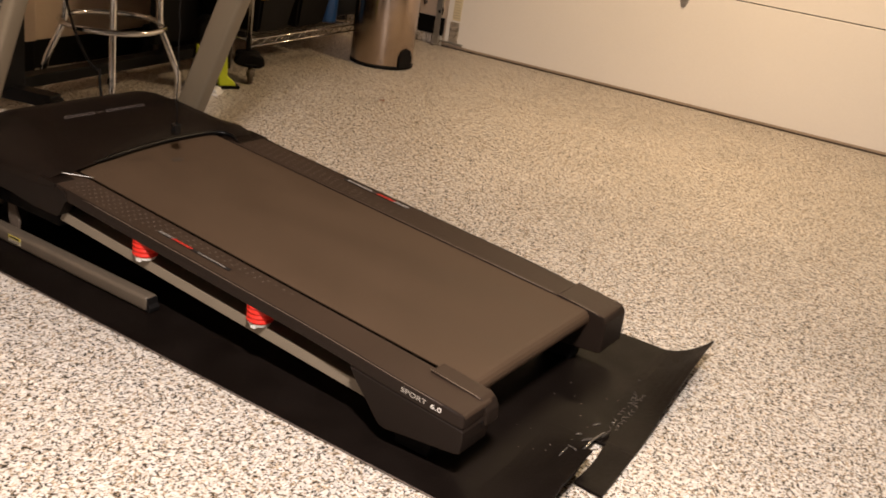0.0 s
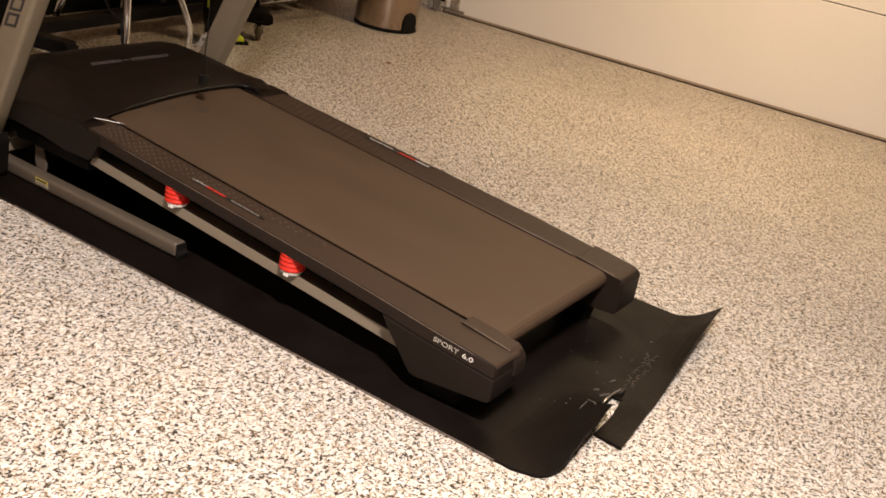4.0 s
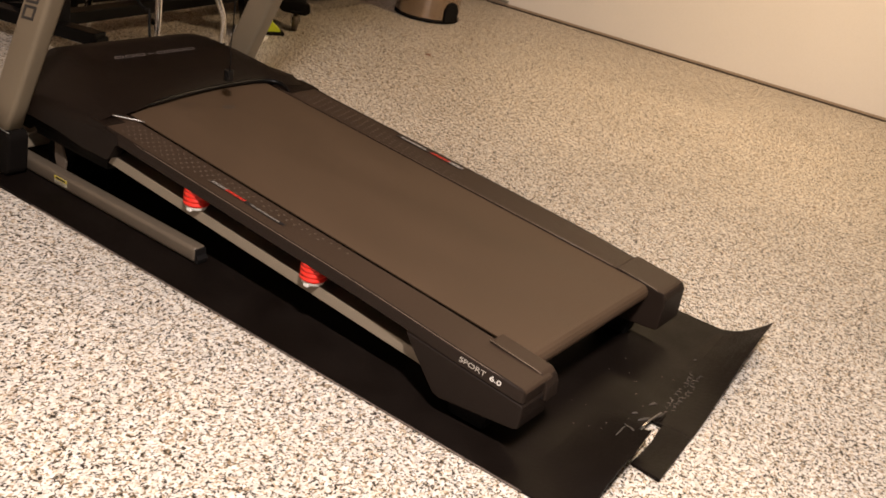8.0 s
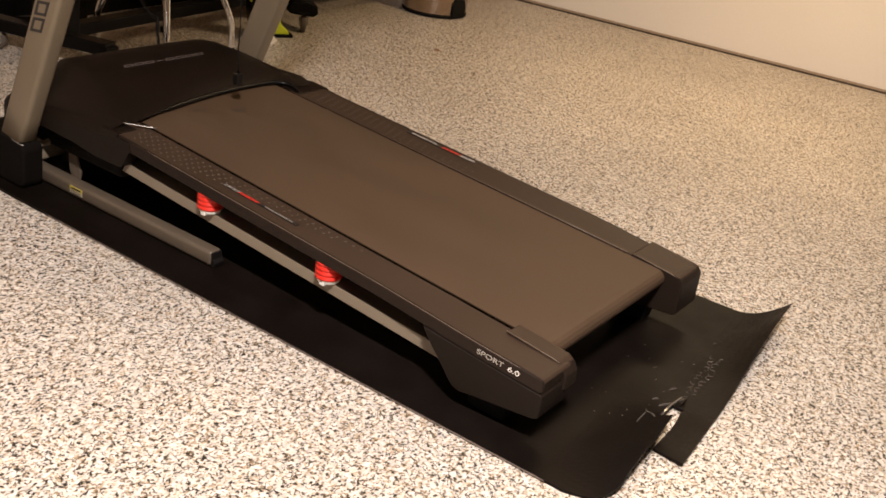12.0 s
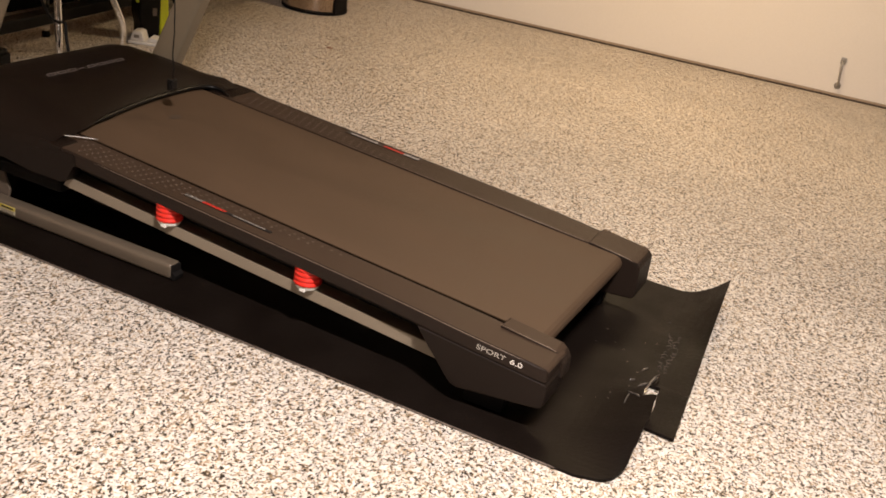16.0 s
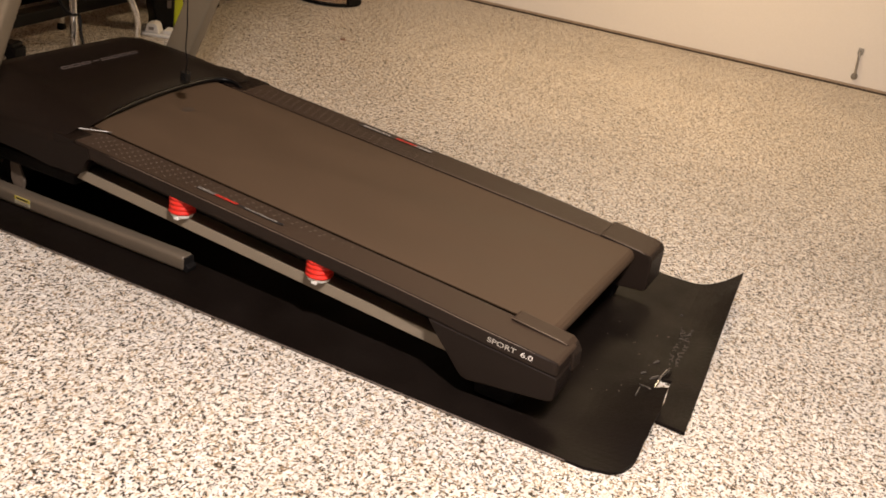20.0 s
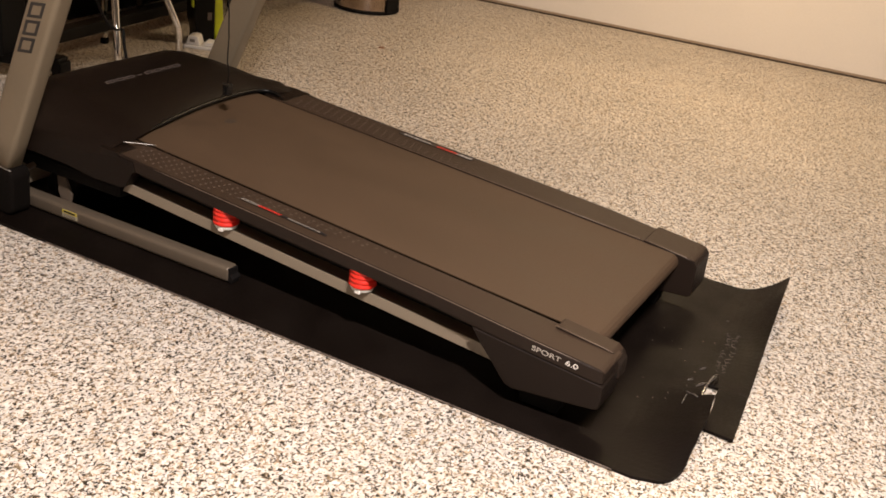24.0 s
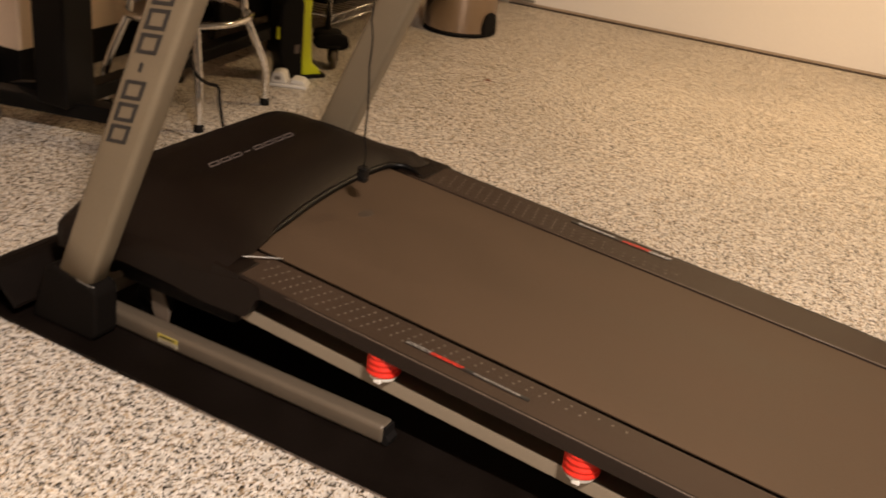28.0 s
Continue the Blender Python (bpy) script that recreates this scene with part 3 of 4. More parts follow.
# torn shreds lifting by the tear
for a, b, c in (((0.262, -0.100, 0.016), (0.262, -0.04, 0.022), (0.263, 0.030, 0.012)), ((0.266, -0.014, 0.006), (0.272, 0.004, 0.013), (0.270, 0.036, 0.0095))):
    part("shred", tube(smooth_path([a, b, c], 6), [0.001] + [0.0028] * 11 + [0.001], 6, flat=0.5), M_GLINT_RUBBER if a[1] < -0.05 else M_RUBBER, mt, "torn shred of rubber")


# ---- the treadmill ----
SLOPE = 0.067
YC = 0.020  # centre line of the deck


def deck(x):
    return 0.167 - SLOPE * x


TILT = math.degrees(math.atan(SLOPE))
tm = thing("treadmill", label="charcoal and grey folding treadmill on a black mat", category="treadmill")


# the deck stands a little askew on its base
SKEW = Matrix.Translation((-1.03, 0, 0)) @ pose(0, 0, 0, 0, 0, -1.26) @ Matrix.Translation((1.03, 0, 0))


def askew(ob):
    for o in (ob, *ob.children_recursive):
        o.data.transform(SKEW)


def side_rail(sgn):
    """Foot rail: flat grained top, crisp outer edge, upright outer face; it runs through to the rear corner."""
    bm = bmesh.new()
    rings = []
    stations = [(-1.09 + 0.04873 * k, 0.0, 0.0) for k in range(25)] + [(0.100, 0.0, 0.0), (0.125, 0.0008, 0.0006), (0.1315, 0.0025, 0.0022), (0.1340, 0.0050, 0.0050), (0.1348, 0.0070, 0.0080)]
    for x, pull, drop in stations:
        x -= 0.012 if sgn > 0 and x > 0.09 else 0.0
        z = deck(x) - 0.002 * max(0.0, (x + 0.12) / 0.24)
        if sgn < 0:
            yi, e = 0.2570, 0.345 + 0.008 * ease((x + 0.30) / 0.32)
            prof = [(yi, -0.026), (yi, -0.002), (yi + 0.002, -drop), (e - 0.0045, -drop), (e - 0.0022, -0.0006 - drop), (e - pull, -0.0032 - drop), (e + 0.0014 - pull, -0.014), (e + 0.0018 - pull, -0.0265), (e - 0.0015 - pull, -0.0285), (e - 0.012, -0.0290), (yi + 0.02, -0.026)]
        else:
            yi, e = 0.2535, 0.374 - 0.014 * ease((x + 0.20) / 0.30)
            prof = [(yi, -0.026), (yi, -0.002), (yi + 0.002, -drop), (e - 0.022, -drop), (e - 0.016, -0.0008 - drop), (e - 0.006 - 0.5 * pull, -0.0040 - drop), (e - 0.002 - pull, -0.0100 - drop), (e - pull, -0.020), (e - 0.002 - pull, -0.0285), (e - 0.012, -0.0290), (yi + 0.02, -0.026)]
        rings.append([bm.verts.new((x, YC + sgn * y, z + dz)) for y, dz in prof])
    n = len(rings[0])
    for a, b in zip(rings, rings[1:]):
        for i in range(n):
            # lighter copy of the plastic on top, shaded copy on the sides
            bm.faces.new((a[i], a[(i + 1) % n], b[(i + 1) % n], b[i])).material_index = 1 if i in (1, 2) else 0
    bm.faces.new(rings[0]), bm.faces.new(rings[-1][::-1])
    ob = part("side_rail", bm, (M_PLASTIC_SHADED, M_PLASTIC_LIT), tm, "charcoal plastic foot rail", smooth=False)
    if sgn < 0:
        # pale tube that draws the highlight along the crisp outer edge
        xs = [-0.95 + 0.0518 * k for k in range(21)]
        part("rail_edge", tube([(x, YC - (0.345 + 0.008 * ease((x + 0.30) / 0.32)) + 0.0014, deck(x) - 0.002 * max(0.0, (x + 0.12) / 0.24) - 0.0017) for x in xs], [0.0003] + [0.0008] * 19 + [0.0003], 6), M_EDGE, ob, "pale line painted as the outer edge's highlight", smooth=True)
    else:
        part("rail_edge", tube([(x, YC + 0.2540, deck(x) + 0.0002) for x in (-0.76, -0.45, -0.23, -0.015)], [0.0003, 0.0007, 0.0009, 0.0014], 8), M_EDGE, ob, "thin pale line on the inner edge", smooth=True)
    return ob


def grip_dots(rail, sgn):
    """Raised grip studs in slanting rows of five, thinning out to the rear."""
    bm = bmesh.new()
    for k in range(31 if sgn < 0 else 25):
        x = -1.045 + 0.0228 * k
        rows = range(5) if k < 10 else (range(4) if k < 14 else (range(3) if k < 18 else (range(2) if k < 27 else range(1))))
        for i in rows:
            y = 0.2745 + 0.0125 * i if sgn < 0 else 0.272 + 0.0150 * i
            xx = x + 0.0076 * i + 0.0114 * (i % 2)
            if 0.309 < y and -0.735 < xx < -0.49:
                continue
            yy = YC + sgn * y
            ring = [bm.verts.new((xx + 0.0028 * math.cos(a), yy + 0.0028 * math.sin(a), deck(xx) + 0.0002)) for a in (k2 * math.pi / 3 for k2 in range(6))]
            tip = bm.verts.new((xx, yy, deck(xx) + 0.0017))
            for q in range(6):
                bm.faces.new((ring[q], ring[(q + 1) % 6], tip))
    tagged(part("grip_studs", bm, M_STUD, rail, "small pale grip studs"), kind="stuff")


def rail_sticker(rail, sgn):
    """Long black sticker with white and red print."""
    x0, x1 = -0.729, -0.511
    yy = YC + sgn * (0.3095 if sgn < 0 else 0.3375)
    base = pose((x0 + x1) / 2, yy, deck((x0 + x1) / 2) + 0.0008, 0, TILT, 0)
    if sgn > 0:
        base = base @ pose(0, 0, 0, 0, 0, 180)
    s = part("sticker", box(-0.112, 0.112, -(0.0046 if sgn < 0 else 0.0062), 0.0046 if sgn < 0 else 0.0062, 0, 0.0006, m=base), M_STICKER, rail, "narrow black sticker with white and red print")
    ink = M_PRINT_BRIGHT if sgn > 0 else M_PRINT
    h = 0.0030 if sgn < 0 else 0.0038
    for i in range(3):
        part("print_mark", hollow_mark(-0.108 + i * 0.0145, -0.0955 + i * 0.0145, h, 0.0022, 0.0009, base, 0.0007), ink, s)
    for i in range(4):
        part("print_mark", hollow_mark(-0.0640 + i * 0.0145, -0.0505 + i * 0.0145, h, 0.0022, 0.0016, base, 0.0007), M_PRINT_RED, s, "red print")
    lettering("sticker_words", "CUSHIONING", 1.5 * h, base @ Matrix.Translation((0.055, -0.6 * h, 0.0011)), ink, s, 0.0135 / (1.5 * h))


for sgn in (-1, 1):
    rail = side_rail(sgn)
    grip_dots(rail, sgn)
    rail_sticker(rail, sgn)
    askew(rail)

# belt with its roller wrap, deck board beneath
bm = bmesh.new()
prof = []
for k in range(25):
    x = -1.20 + 1.265 * k / 24
    prof.append((x, deck(x) - 0.003))
R0 = 0.021
cx, cz = 0.066, deck(0.066) - 0.003 - R0
for k in range(1, 9):
    a = radians(90 - k * 22.5)
    prof.append((cx + R0 * math.cos(a), cz + R0 * math.sin(a)))
prof += [(-1.20 + 1.25 * k / 8, deck(-1.20 + 1.25 * k / 8) - 0.0055) for k in range(8, -1, -1)]
askew(part("deck_board", prism([(-1.19, deck(-1.19) - 0.0065), (0.03, deck(0.03) - 0.0065), (0.03, deck(0.03) - 0.026), (-1.19, deck(-1.19) - 0.026)], -0.214, 0.256, "y"), M_DARK, tm, "black deck board under the belt"))
askew(part("running_belt", prism(prof, -0.2240, 0.2712, "y"), M_BELT, tm, "worn dark brown-grey running belt"))
askew(part("rear_roller", tube([(cx, YC - 0.262, cz), (cx, YC + 0.262, cz)], 0.018, 18), M_DARK, tm, smooth=True))
for sgn in (-1, 1):
    y0, y1 = sorted((YC + sgn * 0.258, YC + sgn * 0.300))
    askew(part("deck_channel", prism([(-1.10, deck(-1.10) - 0.018), (0.03, deck(0.03) - 0.018), (0.03, deck(0.03) - 0.06), (-1.10, deck(-1.10) - 0.06)], y0, y1, "y"), M_DARK, tm))
askew(part("belt_mark", lathe([(0.016, 0), (0.015, 0.0003)], 18, pose(-1.045, 0.045, deck(-1.045) - 0.0028, 0, TILT) @ Matrix.Diagonal((0.8, 1.25, 1, 1))), M_BELT_SPOT, tm, "dark oval spot on the belt"))


def end_cap(sgn):
    """Rear end cap: deep lower shell under the rail's end, a raised ridge over the belt's edge, rubber foot."""
    e = 0.3552 if sgn < 0 else 0.360
    yi = 0.262
    y0, y1 = sorted((YC + sgn * e, YC + sgn * yi))
    zs = lambda x: deck(x) - 0.002 * max(0.0, (x + 0.12) / 0.24) - 0.0295
    c = 0.0 if sgn < 0 else 0.012
    low = [(-0.134, zs(-0.134) + 0.001), (0.0, zs(0.0)), (0.134 - c, zs(0.134)), (0.138 - c, zs(0.138) - 0.003), (0.1395 - c, 0.100), (0.1380 - c, 0.078), (0.128 - c, 0.073), (0.072, 0.065), (0.0, 0.056), (-0.034, 0.051), (-0.050, 0.055), (-0.062, 0.067), (-0.080, 0.087), (-0.106, 0.114), (-0.122, 0.132)]
    cap = part("end_cap", prism(low, y0, y1, "y", 0.004, 3), M_PLASTIC_LOW_SHADE, tm, "charcoal plastic rear end cap")
    # inner neck that joins the shell to the rail above
    n0, n1 = sorted((YC + sgn * (e - 0.006), YC + sgn * (yi + 0.004)))
    part("cap_neck", prism([(-0.06, zs(-0.06) + 0.006), (0.122 - c, zs(0.122) + 0.012), (0.126 - c, zs(0.126) - 0.006), (-0.06, zs(-0.06) - 0.006)], n0, n1, "y"), M_DARK, cap)
    fo0, fo1 = sorted((YC + sgn * 0.318, YC + sgn * 0.275))
    part("rubber_foot", prism([(-0.040, 0.064), (0.060, 0.064), (0.050, 0.0078), (-0.030, 0.0078)], fo0, fo1, "y", 0.004), M_DARK, cap, "black rubber foot")
    r0, r1 = sorted((YC - 0.2800, YC - 0.236))
    if sgn < 0:
        ridge = [(0.003, deck(0) - 0.002), (0.007, deck(0) + 0.0045), (0.120, deck(0.118) + 0.0010), (0.132, deck(0.132) - 0.0065), (0.141, deck(0.141) - 0.020), (0.1435, deck(0.1435) - 0.05), (0.11, deck(0.11) - 0.05), (0.092, deck(0.092) - 0.010)]
        rim = [(x, YC - 0.2790, deck(x) + dz) for x, dz in ((0.004, 0.0042), (0.060, 0.0022), (0.108, 0.0006), (0.122, -0.0012))]
    else:
        r0, r1 = YC + 0.2528, YC + 0.3618
        ridge = [(-0.006, deck(0) - 0.003), (-0.002, deck(0) + 0.0022), (0.108, deck(0.108) - 0.0020), (0.120, deck(0.120) - 0.0055), (0.1290, deck(0.1290) - 0.016), (0.1310, 0.070), (0.124, 0.064), (0.020, 0.054), (-0.006, deck(-0.006) - 0.022)]
        rim = [(x, YC + 0.2540, deck(x) + dz) for x, dz in ((0.000, 0.0020), (0.055, 0.0000), (0.098, -0.0022), (0.110, -0.0055))]
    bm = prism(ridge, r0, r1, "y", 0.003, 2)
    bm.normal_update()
    # shade put into the colour: only up-facing faces get the lighter plastic
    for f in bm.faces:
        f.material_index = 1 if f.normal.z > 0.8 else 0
    part("cap_ridge", bm, (M_PLASTIC_SHADED, M_PLASTIC_LIT), cap, "raised ridge over the belt's edge")
    # highlight on the ridge's rim, laid on as a pale tube
    part("ridge_edge", tube(rim, 0.0011, 8), M_EDGE, cap, "pale line painted as the ridge's highlight", smooth=True)
    if sgn < 0:
        part("cap_screw", lathe([(0.0035, 0), (0.0035, 0.001)], 10, Matrix.Translation((0.1418, YC - 0.297, 0.124)) @ pose(0, 0, 0, 0, 90)), M_DARK, cap)
    return cap


for sgn in (-1, 1):
    cap = end_cap(sgn)
    if sgn < 0:
        face = pose(0.037, YC - 0.3551, 0.1498, 90, 0, 0) @ pose(0, 0, 0, 0, 0, -TILT)
        lettering("model_lettering", "SPORT", 0.0142, face @ Matrix.Translation((-0.0155, -0.0050, 0)), M_PRINT, cap, 1.42)
        lettering("model_lettering", "6.0", 0.0142, face @ Matrix.Translation((0.0365, -0.0050, 0)), M_PRINT_BRIGHT, cap, 1.50)
    askew(cap)

# silver lower side frames with red cushions
for sgn in (-1, 1):
    y0, y1 = sorted((YC + sgn * 0.321, YC + sgn * 0.281))
    fr = part("lower_frame_rail", prism([(-1.051, deck(-1.051) - 0.0745), (-0.09, deck(-0.09) - 0.0745), (-0.09, deck(-0.09) - 0.1015), (-1.066, deck(-1.066) - 0.1015)], y0, y1, "y", 0.002), M_SILVER, tm, "silver painted steel frame rail")
    for x in (-0.763, -0.405):
        zb = deck(x) - 0.0745
        zt = deck(x) - 0.024
        hgt = zt - zb
        prof = [(0.024, 0.008)]
        for k in range(4):
            a, b = 0.008 + (hgt - 0.008) * k / 4, 0.008 + (hgt - 0.008) * (k + 1) / 4
            prof += [(0.0266, a + 0.001), (0.0290, a + 0.35 * (b - a)), (0.0290, a + 0.7 * (b - a)), (0.0266, b - 0.001)]
        yc = YC + sgn * 0.3185
        cu = part("shock_cushion", lathe(prof, 28, Matrix.Translation((x, yc, zb))), M_RED, tm, "ribbed red rubber cushion", smooth=True)
        part("cushion_seat", lathe([(0.0225, 0.0004), (0.0235, 0.002), (0.0262, 0.010), (0.0250, 0.0115)], 28, Matrix.Translation((x, yc, zb))), M_WHITE, cu, "white plastic cushion seat", smooth=True)
        c0, c1 = sorted((YC + sgn * 0.3215, YC + sgn * 0.3425))
        part("seat_clip", box(x - 0.004, x + 0.009, c0, c1, zb - 0.0035, zb + 0.005, 0.0015), M_WHITE, cu)
        askew(cu)
    askew(fr)

# motor hood, drawn over cross sections from the belt to the front
def hood():
    bm = bmesh.new()
    st = [(-1.085, 0.2460, 0.2425), (-1.13, 0.2630, 0.2450), (-1.22, 0.2790, 0.242), (-1.33, 0.2870, 0.232), (-1.43, 0.2885, 0.226), (-1.475, 0.2830, 0.216), (-1.492, 0.2660, 0.205)]
    rings = []
    for i, (x, zt, zs) in enumerate(st):
        ring = []
        low = (0.160, 0.158, 0.168, 0.172, 0.160, 0.150, 0.150)[i]
        pl = (-0.240, -0.228, -0.203, -0.176, -0.165, -0.160, -0.160)[i]
        ring += [(x, -0.3275, low), (x, -0.3282, zs - 0.030), (x, -0.3265, zs - 0.012), (x, -0.317, zs - 0.001), (x, 0.55 * pl - 0.45 * 0.322, 0.5 * (zs + zt) + 0.004), (x, pl - 0.016, zt - 0.004)]
        for k in range(11):
            y = pl + (0.265 - pl) * k / 10
            bow = (0.060, 0.040, 0.010, 0.0, 0.0, 0.0, 0.0)[i] * (1 - ((y - 0.13) / 0.36) ** 2)
            ring.append((x - max(0, bow), y, zt + 0.001 * math.sin(math.pi * k / 10)))
        w = (0.023, 0.025, 0.023, 0.016, 0.010, 0.006, 0.0)[i]
        h = (zt - 0.0015, zt - 0.003, zs - 0.002, zs - 0.009) if i == 0 else (zt - 0.001, zt - 0.005, zs + 0.011, zs - 0.004)
        b = (0.042, 0.026, 0.006, 0.0, 0.0, 0.0, 0.0)[i]
        ring += [(x - b, 0.288, h[0]), (x, 0.312 + 0.4 * w, h[1]), (x, 0.348 + 0.8 * w, h[2]), (x, 0.366 + w, h[3]), (x, 0.370 + w, zs - 0.045), (x, 0.369 + w, low)]
        rings.append([bm.verts.new(p) for p in ring])
    n = len(rings[0])
    for a, b in zip(rings, rings[1:]):
        for i in range(n - 1):
            bm.faces.new((a[i], a[i + 1], b[i + 1], b[i]))
    bm.faces.new(rings[-1][::-1])
    return bm


hood_ob = part("motor_hood", hood(), M_HOOD, tm, "dark plastic motor hood", smooth=True)
# cheek of the hood that runs back along the rail
for sgn in (-1, 1):
    yo = 0.3488 if sgn < 0 else 0.3745
    y0, y1 = sorted((YC + sgn * yo, YC + sgn * (yo - 0.034)))
    part("hood_cheek", prism([(-1.16, 0.172), (-1.16, 0.215), (-1.075, deck(-1.075) - 0.012), (-1.045, deck(-1.045) - 0.0045), (-1.016, deck(-1.016) - 0.0055), (-1.008, deck(-1.008) - 0.027), (-1.016, deck(-1.016) - 0.031), (-1.038, 0.165), (-1.048, 0.1605), (-1.09, 0.1600)], y0, y1, "y", 0.0006), M_HOOD, hood_ob)
# skirt of the hood over the rail's front end
part("hood_skirt", prism([(-1.115, deck(-1.115) - 0.02), (-1.115, deck(-1.115) + 0.0004), (-1.060, deck(-1.060) + 0.0010), (-1.055, deck(-1.055) - 0.001), (-1.055, deck(-1.055) - 0.02)], -0.3278, -0.270, "y", 0.0006), M_HOOD, hood_ob)
part("hood_skirt", prism([(-1.115, deck(-1.115) - 0.02), (-1.115, deck(-1.115) + 0.0004), (-1.048, deck(-1.048) + 0.0010), (-1.043, deck(-1.043) - 0.001), (-1.043, deck(-1.043) - 0.02)], 0.276, 0.3915, "y", 0.0006), M_HOOD, hood_ob)
# maker's mark on the hood as plain bars
for i in range(8):
    s0 = -0.082 + 0.0343 * i
    hm = Matrix.Translation((-1.336, 0, 0.2880)) @ pose(0, 0, 0, 0, 0, 90)
    if i == 3:
        bmb = box(s0 + 0.006, s0 + 0.022, -0.002, 0.002, 0.0004, 0.0009, m=hm)
    else:
        bmb = hollow_mark(s0, s0 + 0.029, 0.0085, 0.005, 0.0036, hm, 0.0004)
    part("print_mark", bmb, M_PRINT_DIM, hood_ob, "dull grey printed mark")
arc = smooth_path([(-1.104, -0.192, 0.2455), (-1.121, -0.098, 0.2475), (-1.136, 0.0, 0.2485), (-1.145, 0.11, 0.2490), (-1.143, 0.23, 0.2485), (-1.127, 0.282, 0.2478), (-1.095, 0.297, 0.2455), (-1.056, 0.281, 0.2425)], 6)
part("hood_lip", tube(arc, [0.0065 * min(1.0, 0.25 + 0.15 * k, 0.25 + 0.12 * (len(arc) - 1 - k)) for k in range(len(arc))], 10), M_LIP, hood_ob, "glossy black curved lip", smooth=True)
# near end of the lip; bright metal stands in for its highlight
part("hood_lip", tube(smooth_path([(-1.081, -0.288, 0.2505), (-1.060, -0.262, 0.2460), (-1.034, -0.233, 0.2410)], 5), 0.0014, 8), M_GALV, hood_ob, "bead at the hood's corner, bright as its highlight", smooth=True)

# safety key and cord, hanging from the crossbar
part("safety_clip", box(-0.010, 0.010, -0.009, 0.009, -0.016, 0.016, 0.003, m=pose(-1.062, 0.052, 0.312)), M_GLOSS, tm, "small black safety clip")
cord = [(-1.062 - 0.0008 * k + 0.002 * math.sin(k * 1.7), 0.052 + 0.0004 * k + 0.002 * math.sin(k * 2.3), 0.326 + 0.0287 * k) for k in range(28)]
part("safety_cord", tube(cord, 0.0016, 6), M_DARK, tm, "thin black twisted cord", smooth=True)


def slanted(sgn):
    """Slanted upright with rounded edges, in its moulded boot."""
    yc = YC + sgn * 0.368
    a, b = Vector((-1.424, yc, 0.085)), Vector((-0.993, yc, 1.10))
    run = (b - a).normalized()
    across = Vector((run.z, 0, -run.x))
    bm = bmesh.new()
    prof = []
    for cx_, cy_, a0 in ((0.029, 0.012, 0), (-0.029, 0.012, 90), (-0.029, -0.012, 180), (0.029, -0.012, 270)):
        for q in range(5):
            an = radians(a0 + 22.5 * q)
            prof.append((cx_ + 0.012 * math.cos(an), cy_ + 0.012 * math.sin(an)))
    rings = []
    for k in range(9):
        c = a.lerp(b, k / 8)
        rings.append([bm.verts.new(c + across * p + Vector((0, q, 0))) for p, q in prof])
    n = len(prof)
    for r1, r2 in zip(rings, rings[1:]):
        for i in range(n):
            bm.faces.new((r1[i], r1[(i + 1) % n], r2[(i + 1) % n], r2[i]))
    bm.faces.new(rings[0]), bm.faces.new(rings[-1][::-1])
    up = part("upright", bm, M_POLE, tm, "grey painted slanted upright", smooth=True)
    # maker's mark along the outer face
    if sgn < 0:
        frame_m = Matrix.Translation(a) @ Matrix((( run.x, across.x, 0, 0), (0, 0, -1, 0), (run.z, across.z, 0, 0), (0, 0, 0, 1)))
        for i in range(8):
            s0 = 0.366 + 0.0455 * i
            if i == 3:
                bmb = box(s0 + 0.010, s0 + 0.028, -0.010, -0.003, 0.0242, 0.0248, m=frame_m)
            else:
                bmb = hollow_mark(s0, s0 + 0.039, 0.0195, 0.011, 0.0076, frame_m @ Matrix.Translation((0, -0.006, 0)), 0.0242)
            part("print_mark", bmb, M_PRINT_DARK, up, "dark printed mark")
    y0, y1 = yc - 0.028, yc + 0.030
    boot = prism([(-1.520, 0.008), (-1.362, 0.008), (-1.350, 0.022), (-1.346, 0.112), (-1.356, 0.126), (-1.452, 0.140), (-1.478, 0.130), (-1.515, 0.030)], y0, y1, "y", 0.012, 4)
    part("upright_boot", boot, M_BOOT, up, "black moulded boot round the upright")
    # rim highlight modelled as a thin bright metal arc
    part("boot_rim", tube(smooth_path([(-1.392, y0 + 0.0005, 0.1310), (-1.366, y0 + 0.0005, 0.1275), (-1.353, y0 + 0.006, 0.1240)], 4), 0.0011, 6), M_GALV, up, "highlight on the boot's rim as a bright arc", smooth=True)
    return up


for sgn in (-1, 1):
    slanted(sgn)
# unseen console, added on the uprights to shade the west side
cn = part("console", prism([(-1.20, 1.10), (-0.90, 1.10), (-0.84, 1.16), (-1.02, 1.46), (-1.08, 1.48), (-1.24, 1.22)], YC - 0.43, YC + 0.43, "y", 0.02, 3), M_HOOD, tm, "unseen dark console added on the uprights to cast shade")
part("console_screen", box(-0.16, 0.16, -0.05, 0.05, 0, 0.004, m=pose(-0.942, YC, 1.285, 0, 58, 0) @ pose(0, 0, 0, 0, 0, 90)), M_GLOSS, cn)
part("crossbar", tube([(-0.99, YC - 0.36, 1.07), (-0.99, YC + 0.36, 1.07)], 0.02, 14), M_POLE, tm, smooth=True)
